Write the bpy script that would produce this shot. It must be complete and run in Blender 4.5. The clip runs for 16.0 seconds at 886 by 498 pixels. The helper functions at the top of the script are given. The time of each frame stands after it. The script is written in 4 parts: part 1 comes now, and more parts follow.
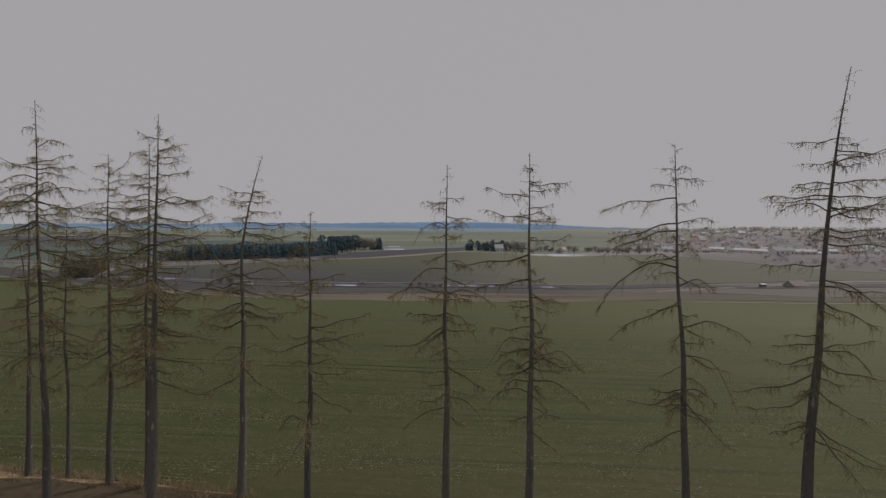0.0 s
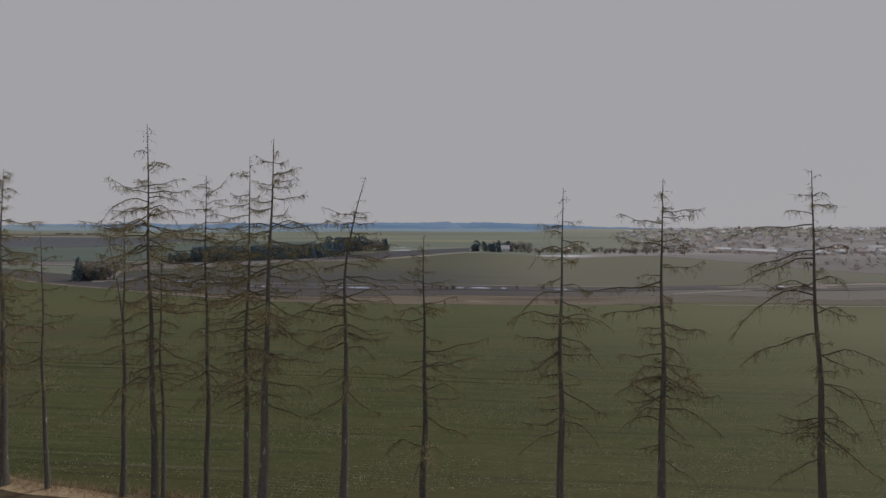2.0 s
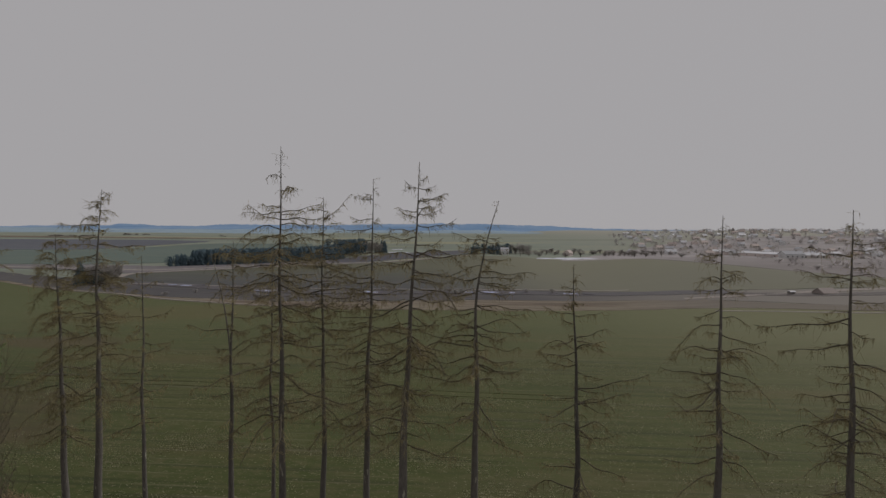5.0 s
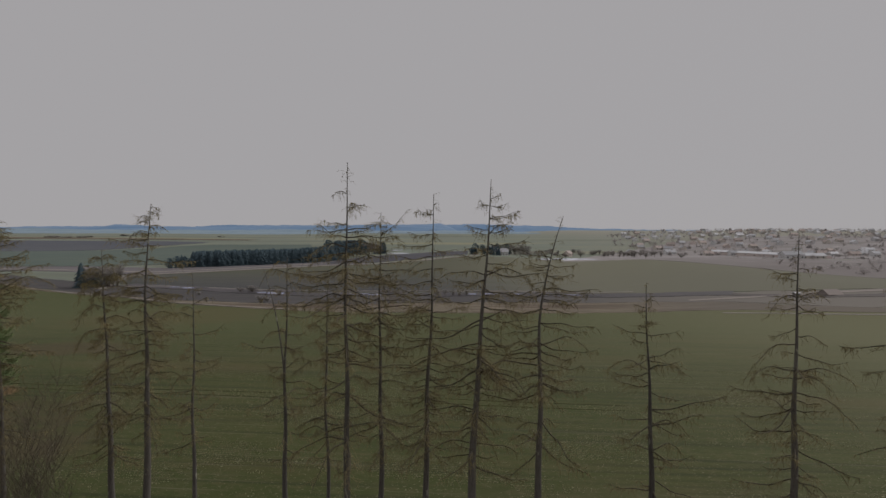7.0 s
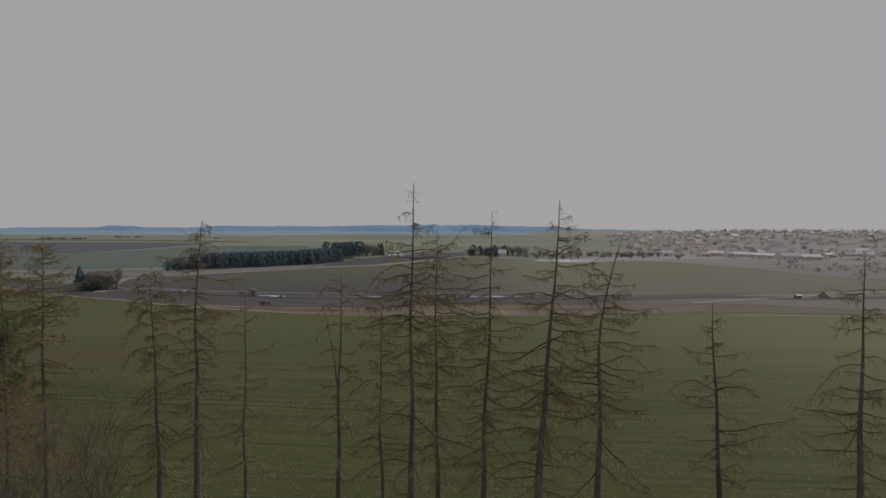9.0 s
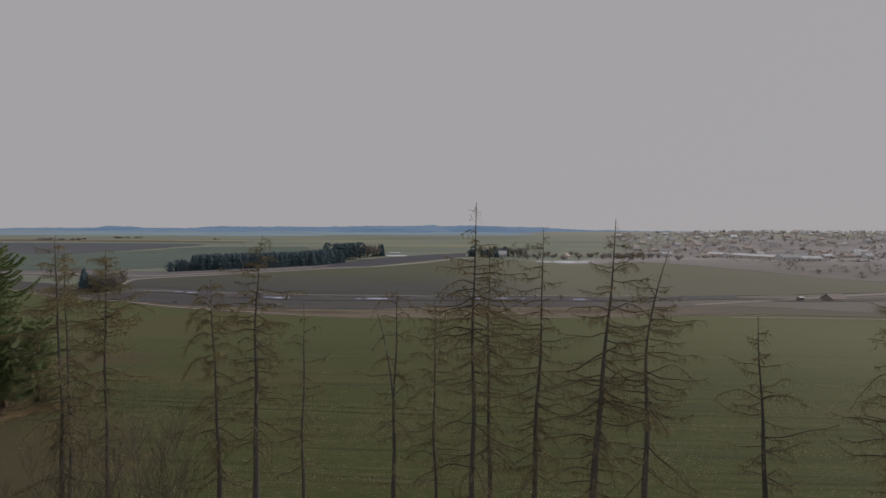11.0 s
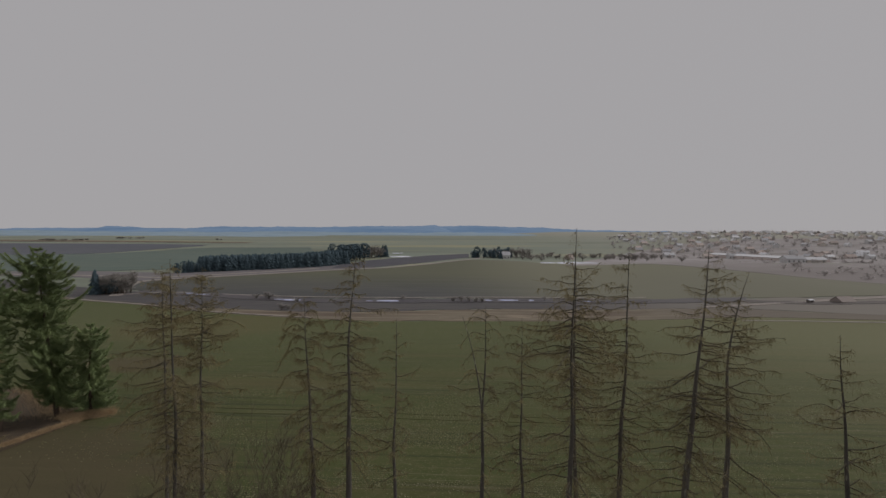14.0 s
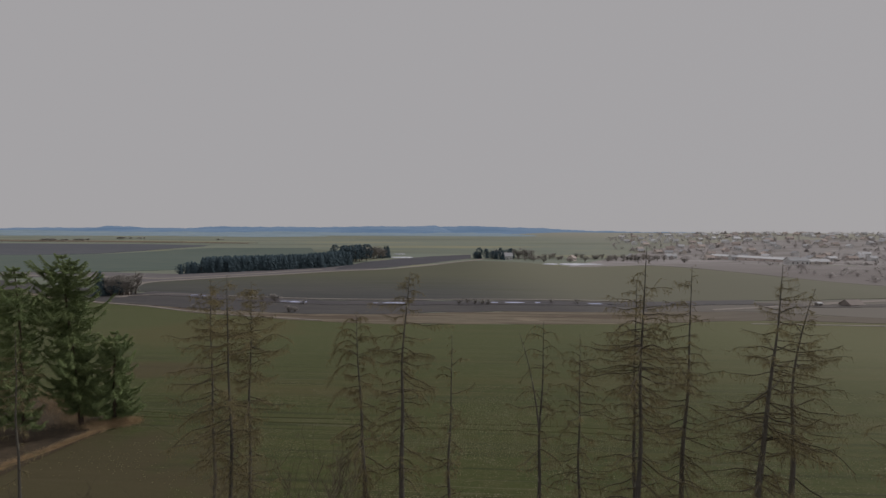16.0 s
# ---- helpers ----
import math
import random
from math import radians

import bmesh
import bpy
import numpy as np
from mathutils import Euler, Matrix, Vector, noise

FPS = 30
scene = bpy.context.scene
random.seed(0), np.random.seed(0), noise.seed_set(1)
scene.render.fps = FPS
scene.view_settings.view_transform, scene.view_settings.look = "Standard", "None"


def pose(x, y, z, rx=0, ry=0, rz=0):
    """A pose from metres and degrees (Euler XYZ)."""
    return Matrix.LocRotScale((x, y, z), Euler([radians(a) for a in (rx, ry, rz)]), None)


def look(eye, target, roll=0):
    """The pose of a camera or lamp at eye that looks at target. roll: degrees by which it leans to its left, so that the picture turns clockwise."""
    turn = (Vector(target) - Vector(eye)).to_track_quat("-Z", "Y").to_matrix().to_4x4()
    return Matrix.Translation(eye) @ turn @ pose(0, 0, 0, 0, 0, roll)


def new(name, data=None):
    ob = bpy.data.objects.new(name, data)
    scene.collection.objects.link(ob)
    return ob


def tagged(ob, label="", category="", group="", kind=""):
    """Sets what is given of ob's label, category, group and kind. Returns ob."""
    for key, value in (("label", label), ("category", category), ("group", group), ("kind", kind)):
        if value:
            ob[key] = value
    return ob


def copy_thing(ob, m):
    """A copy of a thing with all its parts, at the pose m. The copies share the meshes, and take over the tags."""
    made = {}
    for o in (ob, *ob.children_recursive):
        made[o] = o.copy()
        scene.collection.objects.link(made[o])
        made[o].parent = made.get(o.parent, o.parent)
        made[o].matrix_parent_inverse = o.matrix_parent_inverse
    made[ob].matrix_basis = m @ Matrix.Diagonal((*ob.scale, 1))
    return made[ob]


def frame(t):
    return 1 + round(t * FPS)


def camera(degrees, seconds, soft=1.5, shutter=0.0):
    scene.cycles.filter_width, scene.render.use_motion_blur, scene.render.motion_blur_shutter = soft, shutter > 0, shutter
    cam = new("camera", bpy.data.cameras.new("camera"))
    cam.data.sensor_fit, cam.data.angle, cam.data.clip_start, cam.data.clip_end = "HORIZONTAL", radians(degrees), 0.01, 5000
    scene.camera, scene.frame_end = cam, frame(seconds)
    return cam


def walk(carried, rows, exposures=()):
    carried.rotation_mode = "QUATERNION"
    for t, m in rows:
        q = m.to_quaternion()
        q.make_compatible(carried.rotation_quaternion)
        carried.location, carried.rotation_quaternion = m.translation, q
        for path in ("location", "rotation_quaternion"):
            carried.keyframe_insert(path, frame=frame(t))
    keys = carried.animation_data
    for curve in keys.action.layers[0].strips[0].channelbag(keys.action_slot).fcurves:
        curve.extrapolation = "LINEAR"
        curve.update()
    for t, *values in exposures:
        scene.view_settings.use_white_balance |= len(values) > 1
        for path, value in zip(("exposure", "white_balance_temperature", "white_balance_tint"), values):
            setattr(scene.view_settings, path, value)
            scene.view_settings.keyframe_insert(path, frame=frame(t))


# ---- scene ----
# the camera, a drone that slides sideways along a row of bare larches and climbs
cam = camera(83.6, 16.0, soft=1.5)
PATH = [
    (0.0, 0.00, 0.00, 14.50, 4.82, -2.43, -0.37),
    (0.5, -1.38, -0.12, 14.70, 4.86, -2.44, -0.33),
    (1.0, -2.73, -0.22, 14.95, 4.90, -2.43, -0.29),
    (1.5, -4.05, -0.26, 15.26, 4.97, -2.42, -0.27),
    (2.0, -5.39, -0.24, 15.59, 5.04, -2.44, -0.27),
    (2.5, -6.75, -0.10, 15.85, 5.01, -2.46, -0.29),
    (3.0, -8.05, 0.14, 16.05, 4.84, -2.46, -0.31),
    (3.5, -9.34, 0.35, 16.23, 4.66, -2.43, -0.33),
    (4.0, -10.56, 0.46, 16.42, 4.53, -2.37, -0.34),
    (6.5, -15.16, 0.73, 17.38, 4.02, -2.24, -0.21),
    (7.0, -15.91, 0.86, 17.58, 3.95, -2.26, -0.20),
    (7.5, -16.63, 0.97, 17.86, 3.81, -2.27, -0.21),
    (8.0, -17.40, 1.05, 18.11, 3.68, -2.25, -0.20),
    (8.5, -18.24, 1.02, 18.32, 3.54, -2.22, -0.17),
    (9.0, -19.04, 0.84, 18.46, 3.41, -2.18, -0.15),
    (11.5, -22.58, -0.82, 19.43, 3.21, -2.12, -0.19),
    (12.0, -23.37, -1.15, 19.65, 3.22, -2.12, -0.19),
    (12.5, -24.22, -1.44, 19.84, 3.20, -2.13, -0.16),
    (13.0, -25.09, -1.68, 20.01, 3.20, -2.12, -0.14),
    (13.5, -25.92, -1.90, 20.20, 3.18, -2.13, -0.16),
    (14.0, -26.75, -2.09, 20.38, 3.18, -2.12, -0.19),
    (14.5, -27.53, -2.22, 20.61, 3.17, -2.11, -0.21),
    (15.0, -28.34, -2.19, 20.78, 3.15, -2.11, -0.24),
    (15.5, -29.16, -2.02, 20.97, 3.13, -2.10, -0.26),
    (16.0, -30.00, -1.75, 21.19, 3.14, -2.09, -0.28),
]
walk(cam, [(t, pose(x, y, z, 90 + pitch, roll, yaw)) for t, x, y, z, yaw, pitch, roll in PATH], [(0.0, 0.0, 6500, 10), (0.6, 0.0, 6500, 10), (1.0, 0.0, 6360, 10), (2.6, 0.0, 6360, 10), (3.2, 0.0, 6500, 10), (16.0, 0.0, 6500, 10)])

# ---- light: bright overcast sky, pale sun ahead to the right ----
SUN_AZIMUTH, SUN_HEIGHT = radians(52), radians(38)   # clockwise from +y
world = bpy.data.worlds.new("sky")
scene.world = world
world.use_nodes = True
wn, wl = world.node_tree.nodes, world.node_tree.links
wn.clear()
w_out = wn.new("ShaderNodeOutputWorld")
w_bg = wn.new("ShaderNodeBackground")
w_bg.inputs["Strength"].default_value = 1.0
w_cloud = wn.new("ShaderNodeBackground")
w_cloud.inputs["Color"].default_value = (0.368, 0.358, 0.368, 1)
w_cloud.inputs["Strength"].default_value = 1.0
w_sky = wn.new("ShaderNodeTexSky")
w_sky.sky_type = "NISHITA"
w_sky.sun_disc = False
w_sky.sun_elevation, w_sky.sun_rotation = SUN_HEIGHT, SUN_AZIMUTH
w_bg.inputs["Strength"].default_value = 0.05
wl.new(w_sky.outputs["Color"], w_bg.inputs["Color"])
w_mix = wn.new("ShaderNodeMixShader")
w_mix.inputs[0].default_value = 0.99
wl.new(w_bg.outputs[0], w_mix.inputs[1])
wl.new(w_cloud.outputs[0], w_mix.inputs[2])
wl.new(w_mix.outputs[0], w_out.inputs["Surface"])

sun_data = bpy.data.lights.new("sun", "SUN")
sun_data.energy, sun_data.angle, sun_data.color = 1.4, radians(10), (1.0, 0.965, 0.95)
sun = new("sun", sun_data)
sun.matrix_world = look((0, 0, 0), (-math.sin(SUN_AZIMUTH) * math.cos(SUN_HEIGHT), -math.cos(SUN_AZIMUTH) * math.cos(SUN_HEIGHT), -math.sin(SUN_HEIGHT)))
sun.location = (60, 60, 80)


# ---- materials ----
def surface(name, colours, scale=(1, 1, 1), fine=8.0, coarse=0.6, rough=0.9, bump=0.3, space="object", metal=0.0, vary=0.0, glow=None, spread=(0.3, 0.7), specks=None, streaks=(), across=(), patches=()):
    """Three colours mixed by a coarse and a fine noise, with relief from the fine one."""
    m = bpy.data.materials.new(name)
    m.use_nodes = True
    n, l = m.node_tree.nodes, m.node_tree.links
    b = n["Principled BSDF"]
    b.inputs["Roughness"].default_value, b.inputs["Metallic"].default_value = rough, metal
    b.inputs["Specular IOR Level"].default_value = 0.25
    tc = n.new("ShaderNodeNewGeometry").outputs["Position"] if space == "world" else n.new("ShaderNodeTexCoord").outputs["Object"]
    mp = n.new("ShaderNodeMapping")
    mp.inputs["Scale"].default_value = scale
    l.new(tc, mp.inputs["Vector"])
    def noisy(s, detail):
        t = n.new("ShaderNodeTexNoise")
        t.inputs["Scale"].default_value, t.inputs["Detail"].default_value, t.inputs["Roughness"].default_value = s, detail, 0.62
        l.new(mp.outputs[0], t.inputs["Vector"])
        return t.outputs["Fac"]
    def ramp(v, a, c):
        r = n.new("ShaderNodeMapRange")
        r.inputs["From Min"].default_value, r.inputs["From Max"].default_value = a, c
        l.new(v, r.inputs["Value"])
        return r.outputs[0]
    def mix(f, a, c):
        x = n.new("ShaderNodeMix")
        x.data_type = "RGBA"
        l.new(f, x.inputs[0])
        for v, socket in ((a, x.inputs[6]), (c, x.inputs[7])):
            if isinstance(v, tuple):
                socket.default_value = (*v, 1)
            else:
                l.new(v, socket)
        return x.outputs[2]
    big, small = noisy(coarse, 4), noisy(fine, 5)
    col = mix(ramp(big, *spread), colours[0], colours[1])
    col = mix(ramp(small, 0.45, 0.75), col, colours[2])
    for streak in streaks:   # long thin rows: colour, scale, from, to
        ms = n.new("ShaderNodeMapping")
        ms.inputs["Scale"].default_value, ms.inputs["Rotation"].default_value = streak[1], (0, 0, radians(-3))
        l.new(tc, ms.inputs["Vector"])
        ts = n.new("ShaderNodeTexNoise")
        ts.inputs["Scale"].default_value, ts.inputs["Detail"].default_value = 1.0, 3
        l.new(ms.outputs[0], ts.inputs["Vector"])
        col = mix(ramp(ts.outputs["Fac"], streak[2], streak[3]), col, streak[0])
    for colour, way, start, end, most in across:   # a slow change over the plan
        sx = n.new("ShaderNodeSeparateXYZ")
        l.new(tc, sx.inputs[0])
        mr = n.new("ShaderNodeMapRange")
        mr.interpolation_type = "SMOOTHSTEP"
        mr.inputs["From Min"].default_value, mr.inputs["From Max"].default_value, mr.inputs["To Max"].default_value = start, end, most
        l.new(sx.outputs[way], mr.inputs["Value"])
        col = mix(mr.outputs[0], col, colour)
    if specks:
        col = mix(ramp(noisy(specks[1], 2), specks[2], specks[2] + 0.06), col, specks[0])
    for px, py, wide, deep, colour, most in patches:   # bare and warm-toned places with soft uneven rims
        mv = n.new("ShaderNodeMapping")
        mv.inputs["Location"].default_value, mv.inputs["Scale"].default_value = (-px / wide, -py / deep, 0), (1 / wide, 1 / deep, 0)
        l.new(tc, mv.inputs["Vector"])
        ln = n.new("ShaderNodeVectorMath")
        ln.operation = "LENGTH"
        l.new(mv.outputs[0], ln.inputs[0])
        ad = n.new("ShaderNodeMath")
        l.new(ln.outputs["Value"], ad.inputs[0])
        pn = n.new("ShaderNodeTexNoise")
        pn.inputs["Scale"].default_value, pn.inputs["Detail"].default_value = 0.25, 6
        l.new(tc, pn.inputs["Vector"])
        l.new(pn.outputs["Fac"], ad.inputs[1])
        mr = n.new("ShaderNodeMapRange")
        mr.interpolation_type = "SMOOTHSTEP"
        mr.inputs["From Min"].default_value, mr.inputs["From Max"].default_value = 1.1, 1.6
        mr.inputs["To Min"].default_value, mr.inputs["To Max"].default_value = most, 0.0
        l.new(ad.outputs[0], mr.inputs["Value"])
        col = mix(mr.outputs[0], col, colour)
    if vary:
        oi, hs = n.new("ShaderNodeObjectInfo"), n.new("ShaderNodeHueSaturation")
        mr = n.new("ShaderNodeMapRange")
        mr.inputs["To Min"].default_value, mr.inputs["To Max"].default_value = 1 - vary, 1 + vary
        l.new(oi.outputs["Random"], mr.inputs["Value"])
        l.new(mr.outputs[0], hs.inputs["Value"])
        l.new(col, hs.inputs["Color"])
        col = hs.outputs["Color"]
    l.new(col, b.inputs["Base Color"])
    if bump:
        bp = n.new("ShaderNodeBump")
        bp.inputs["Strength"].default_value, bp.inputs["Distance"].default_value = bump, 0.05
        l.new(small, bp.inputs["Height"])
        l.new(bp.outputs[0], b.inputs["Normal"])
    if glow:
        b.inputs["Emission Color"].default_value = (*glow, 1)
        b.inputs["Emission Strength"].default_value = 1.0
    return m


BARK = surface("larch_bark", [(0.112, 0.103, 0.091), (0.152, 0.140, 0.120), (0.076, 0.070, 0.062)], (1, 1, 0.25), 14, 1.2, 0.95, 0.8, vary=0.25, specks=((0.32, 0.31, 0.25), 5.0, 0.64))
TWIG = surface("larch_twig", [(0.226, 0.19, 0.1), (0.272, 0.228, 0.12), (0.17, 0.144, 0.08)], (1, 1, 1), 9, 0.7, 0.95, 0, vary=0.2)
LIMB = surface("larch_limb_bark", [(0.092, 0.079, 0.058), (0.116, 0.1, 0.073), (0.066, 0.057, 0.044)], (1, 1, 1), 10, 1.0, 0.95, 0.5, vary=0.2)
SHRUB = surface("bare_shrub_twig", [(0.130, 0.110, 0.078), (0.170, 0.146, 0.104), (0.092, 0.078, 0.056)], (1, 1, 1), 9, 0.7, 0.95, 0, vary=0.3)
NEEDLE = surface("spruce_needles", [(0.158, 0.208, 0.092), (0.23, 0.275, 0.112), (0.118, 0.162, 0.078)], (1, 1, 1), 5, 0.5, 0.85, 0, vary=0.2)
SPRUCE_BARK = surface("spruce_bark", [(0.08, 0.06, 0.045), (0.12, 0.09, 0.07), (0.05, 0.04, 0.03)], (1, 1, 0.3), 14, 1.2, 0.95, 0.8)
# Needle colour for far trees, with the blue of the haze mixed in.
HAZED_NEEDLE = surface("hazed_conifer_needles", [(0.070, 0.106, 0.126), (0.082, 0.118, 0.136), (0.060, 0.093, 0.112)], (1, 1, 1), 1.5, 0.2, 0.9, 0, vary=0.12)
# Bare twigs of the far trees, lightened in colour to stand in for haze.
HAZED_TWIG = surface("hazed_bare_twigs", [(0.29, 0.272, 0.252), (0.34, 0.316, 0.286), (0.24, 0.224, 0.212)], (1, 1, 1), 1.5, 0.2, 0.95, 0, vary=0.2)
# Town tree colour is much paler than bark, with the haze painted in.
HAZED_TOWN_TWIG = surface("hazed_town_twigs", [(0.5, 0.46, 0.45), (0.54, 0.5, 0.48), (0.45, 0.42, 0.41)], (1, 1, 1), 1.5, 0.2, 0.95, 0, vary=0.2)
# Grassland colours cooled for haze; the across entry paints glare towards +x.
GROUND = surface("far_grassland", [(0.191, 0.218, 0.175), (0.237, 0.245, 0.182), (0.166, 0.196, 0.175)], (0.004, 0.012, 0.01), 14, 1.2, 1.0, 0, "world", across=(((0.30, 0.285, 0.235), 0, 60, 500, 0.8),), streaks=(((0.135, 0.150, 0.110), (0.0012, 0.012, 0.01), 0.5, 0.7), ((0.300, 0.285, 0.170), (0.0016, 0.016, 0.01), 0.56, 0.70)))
# The second across entry pales the crop towards +x to stand in for glare.
WHEAT = surface("winter_crop", [(0.050, 0.066, 0.018), (0.071, 0.076, 0.024), (0.096, 0.091, 0.040)], (0.6, 1.0, 1.0), 1.7, 0.05, 1.0, 0.6, "world", specks=((0.215, 0.200, 0.130), 8.0, 0.63), streaks=(((0.036, 0.043, 0.015), (0.03, 1.1, 0.1), 0.50, 0.68), ((0.098, 0.079, 0.034), (0.014, 0.10, 0.1), 0.55, 0.80), ((0.135, 0.125, 0.075), (0.05, 2.4, 0.1), 0.60, 0.74)), across=(((0.090, 0.102, 0.038), 1, 45, 150, 0.6), ((0.165, 0.160, 0.088), 0, -25, 100, 0.72)), patches=((-69, 33, 23, 21, (0.079, 0.064, 0.034), 0.85), (-84, 79, 12, 8, (0.088, 0.060, 0.035), 0.55), (-20, 24, 30, 7, (0.094, 0.074, 0.032), 0.28), (2, 30, 26, 7, (0.110, 0.090, 0.052), 0.2), (-105, 140, 28, 40, (0.105, 0.088, 0.036), 0.5)))
VERGE = surface("dry_verge_grass", [(0.178, 0.150, 0.106), (0.132, 0.112, 0.082), (0.275, 0.225, 0.160)], (0.08, 0.5, 0.5), 2, 0.15, 1.0, 0.4, "world", streaks=(((0.105, 0.078, 0.058), (0.02, 0.22, 0.1), 0.48, 0.62), ((0.29, 0.235, 0.17), (0.05, 0.3, 0.1), 0.62, 0.74)), across=(((0.150, 0.130, 0.108), 0, 30, 80, 0.85),))
# Marsh colour holds some haze blue, and painted glare growing towards +x.
MARSH = surface("marsh_ground", [(0.072, 0.068, 0.072), (0.104, 0.096, 0.09), (0.052, 0.05, 0.056)], (0.05, 0.3, 0.2), 2.0, 0.25, 1.0, 0.4, "world", across=(((0.215, 0.195, 0.168), 0, -10, 110, 0.85),))
# Stubble is cooled for haze; its last across entry is glare put into colour.
STUBBLE = surface("stubble_field", [(0.084, 0.083, 0.078), (0.068, 0.073, 0.07), (0.106, 0.102, 0.091)], (0.02, 0.12, 0.1), 2.5, 0.3, 1.0, 0.3, "world", across=(((0.118, 0.117, 0.070), 1, 265, 400, 0.75), ((0.066, 0.066, 0.070), 1, 285, 245, 0.6), ((0.195, 0.190, 0.132), 0, -60, 60, 0.75)), streaks=(((0.066, 0.070, 0.055), (0.01, 0.10, 0.1), 0.50, 0.70),))
# Soil colour shifted towards blue for the haze.
PLOUGH = surface("ploughed_soil", [(0.076, 0.075, 0.087), (0.095, 0.091, 0.101), (0.063, 0.062, 0.076)], (0.02, 0.1, 0.1), 3, 0.4, 1.0, 0.3, "world")
TRACK = surface("dirt_track", [(0.29, 0.255, 0.23), (0.23, 0.205, 0.185), (0.34, 0.30, 0.27)], (0.3, 0.3, 0.3), 2, 0.2, 1.0, 0.2, "world")
STRAW = surface("dry_grass", [(0.36, 0.27, 0.165), (0.47, 0.36, 0.23), (0.22, 0.16, 0.095)], (1, 1, 1), 4, 0.9, 1.0, 0.4, vary=0.1)
BANK_STRAW = surface("orange_dry_grass", [(0.5, 0.365, 0.21), (0.25, 0.18, 0.105), (0.7, 0.54, 0.35)], (1, 1, 1), 7, 1.6, 1.0, 0.3, vary=0.1)
SPRUCE_LITTER = surface("straw_and_needles", [(0.062, 0.047, 0.031), (0.098, 0.072, 0.045), (0.040, 0.031, 0.022)], (1, 1, 1), 2.2, 0.4, 1.0, 0.5, "world")
LITTER = surface("forest_floor", [(0.085, 0.062, 0.038), (0.12, 0.088, 0.052), (0.06, 0.045, 0.03)], (1, 1, 1), 2.2, 0.3, 1.0, 0.5, "world")
# The blue of distant haze is put into the forest colour and its glow.
HILL = surface("haze_painted_hill", [(0.012, 0.022, 0.030), (0.100, 0.112, 0.112), (0.030, 0.044, 0.052)], (0.0022, 0.006, 0.03), 6, 1.0, 1.0, 0, "world", glow=(0.074, 0.124, 0.205))
# Wall colours are lightened to stand in for the bright veil over the town.
WALLS = [surface("render_" + k, c, (1, 1, 1), 3, 0.4, 0.9, 0.1, vary=0.15) for k, c in (
    ("cream", [(0.65, 0.598, 0.546), (0.585, 0.546, 0.494), (0.702, 0.65, 0.598)]), ("white", [(0.725, 0.712, 0.712), (0.65, 0.65, 0.65), (0.8, 0.787, 0.775)]), ("pink", [(0.621, 0.54, 0.506), (0.567, 0.486, 0.459), (0.675, 0.594, 0.553)]))]
# Tile and slate are paled too, with town haze in their colour.
ROOFS = [surface("roof_" + k, c, (1, 1, 1), 4, 0.5, 0.8, 0.2, vary=0.2) for k, c in (
    ("tile", [(0.456, 0.378, 0.342), (0.408, 0.342, 0.312), (0.504, 0.42, 0.384)]), ("slate", [(0.45, 0.45, 0.469), (0.4, 0.4, 0.419), (0.5, 0.5, 0.519)]), ("pale_sheet", [(0.60, 0.60, 0.62), (0.54, 0.54, 0.56), (0.66, 0.66, 0.68)]))]
PANE = surface("window_pane", [(0.03, 0.035, 0.04), (0.04, 0.045, 0.05), (0.025, 0.03, 0.035)], (1, 1, 1), 2, 0.5, 0.1, 0)
WOOD = surface("weathered_wood", [(0.21, 0.19, 0.175), (0.26, 0.235, 0.215), (0.16, 0.145, 0.135)], (1, 1, 0.3), 8, 1, 0.9, 0.4)
POOL_ICE = surface("bluish_wet_ice", [(0.58, 0.63, 0.95), (0.50, 0.55, 0.90), (0.86, 0.87, 0.95)], (0.2, 0.4, 0.3), 2, 0.3, 0.15, 0.05, "world")
ICE = surface("wet_ice", [(0.78, 0.80, 0.90), (0.66, 0.69, 0.82), (0.86, 0.87, 0.93)], (0.2, 0.4, 0.3), 2, 0.3, 0.15, 0.05, "world")


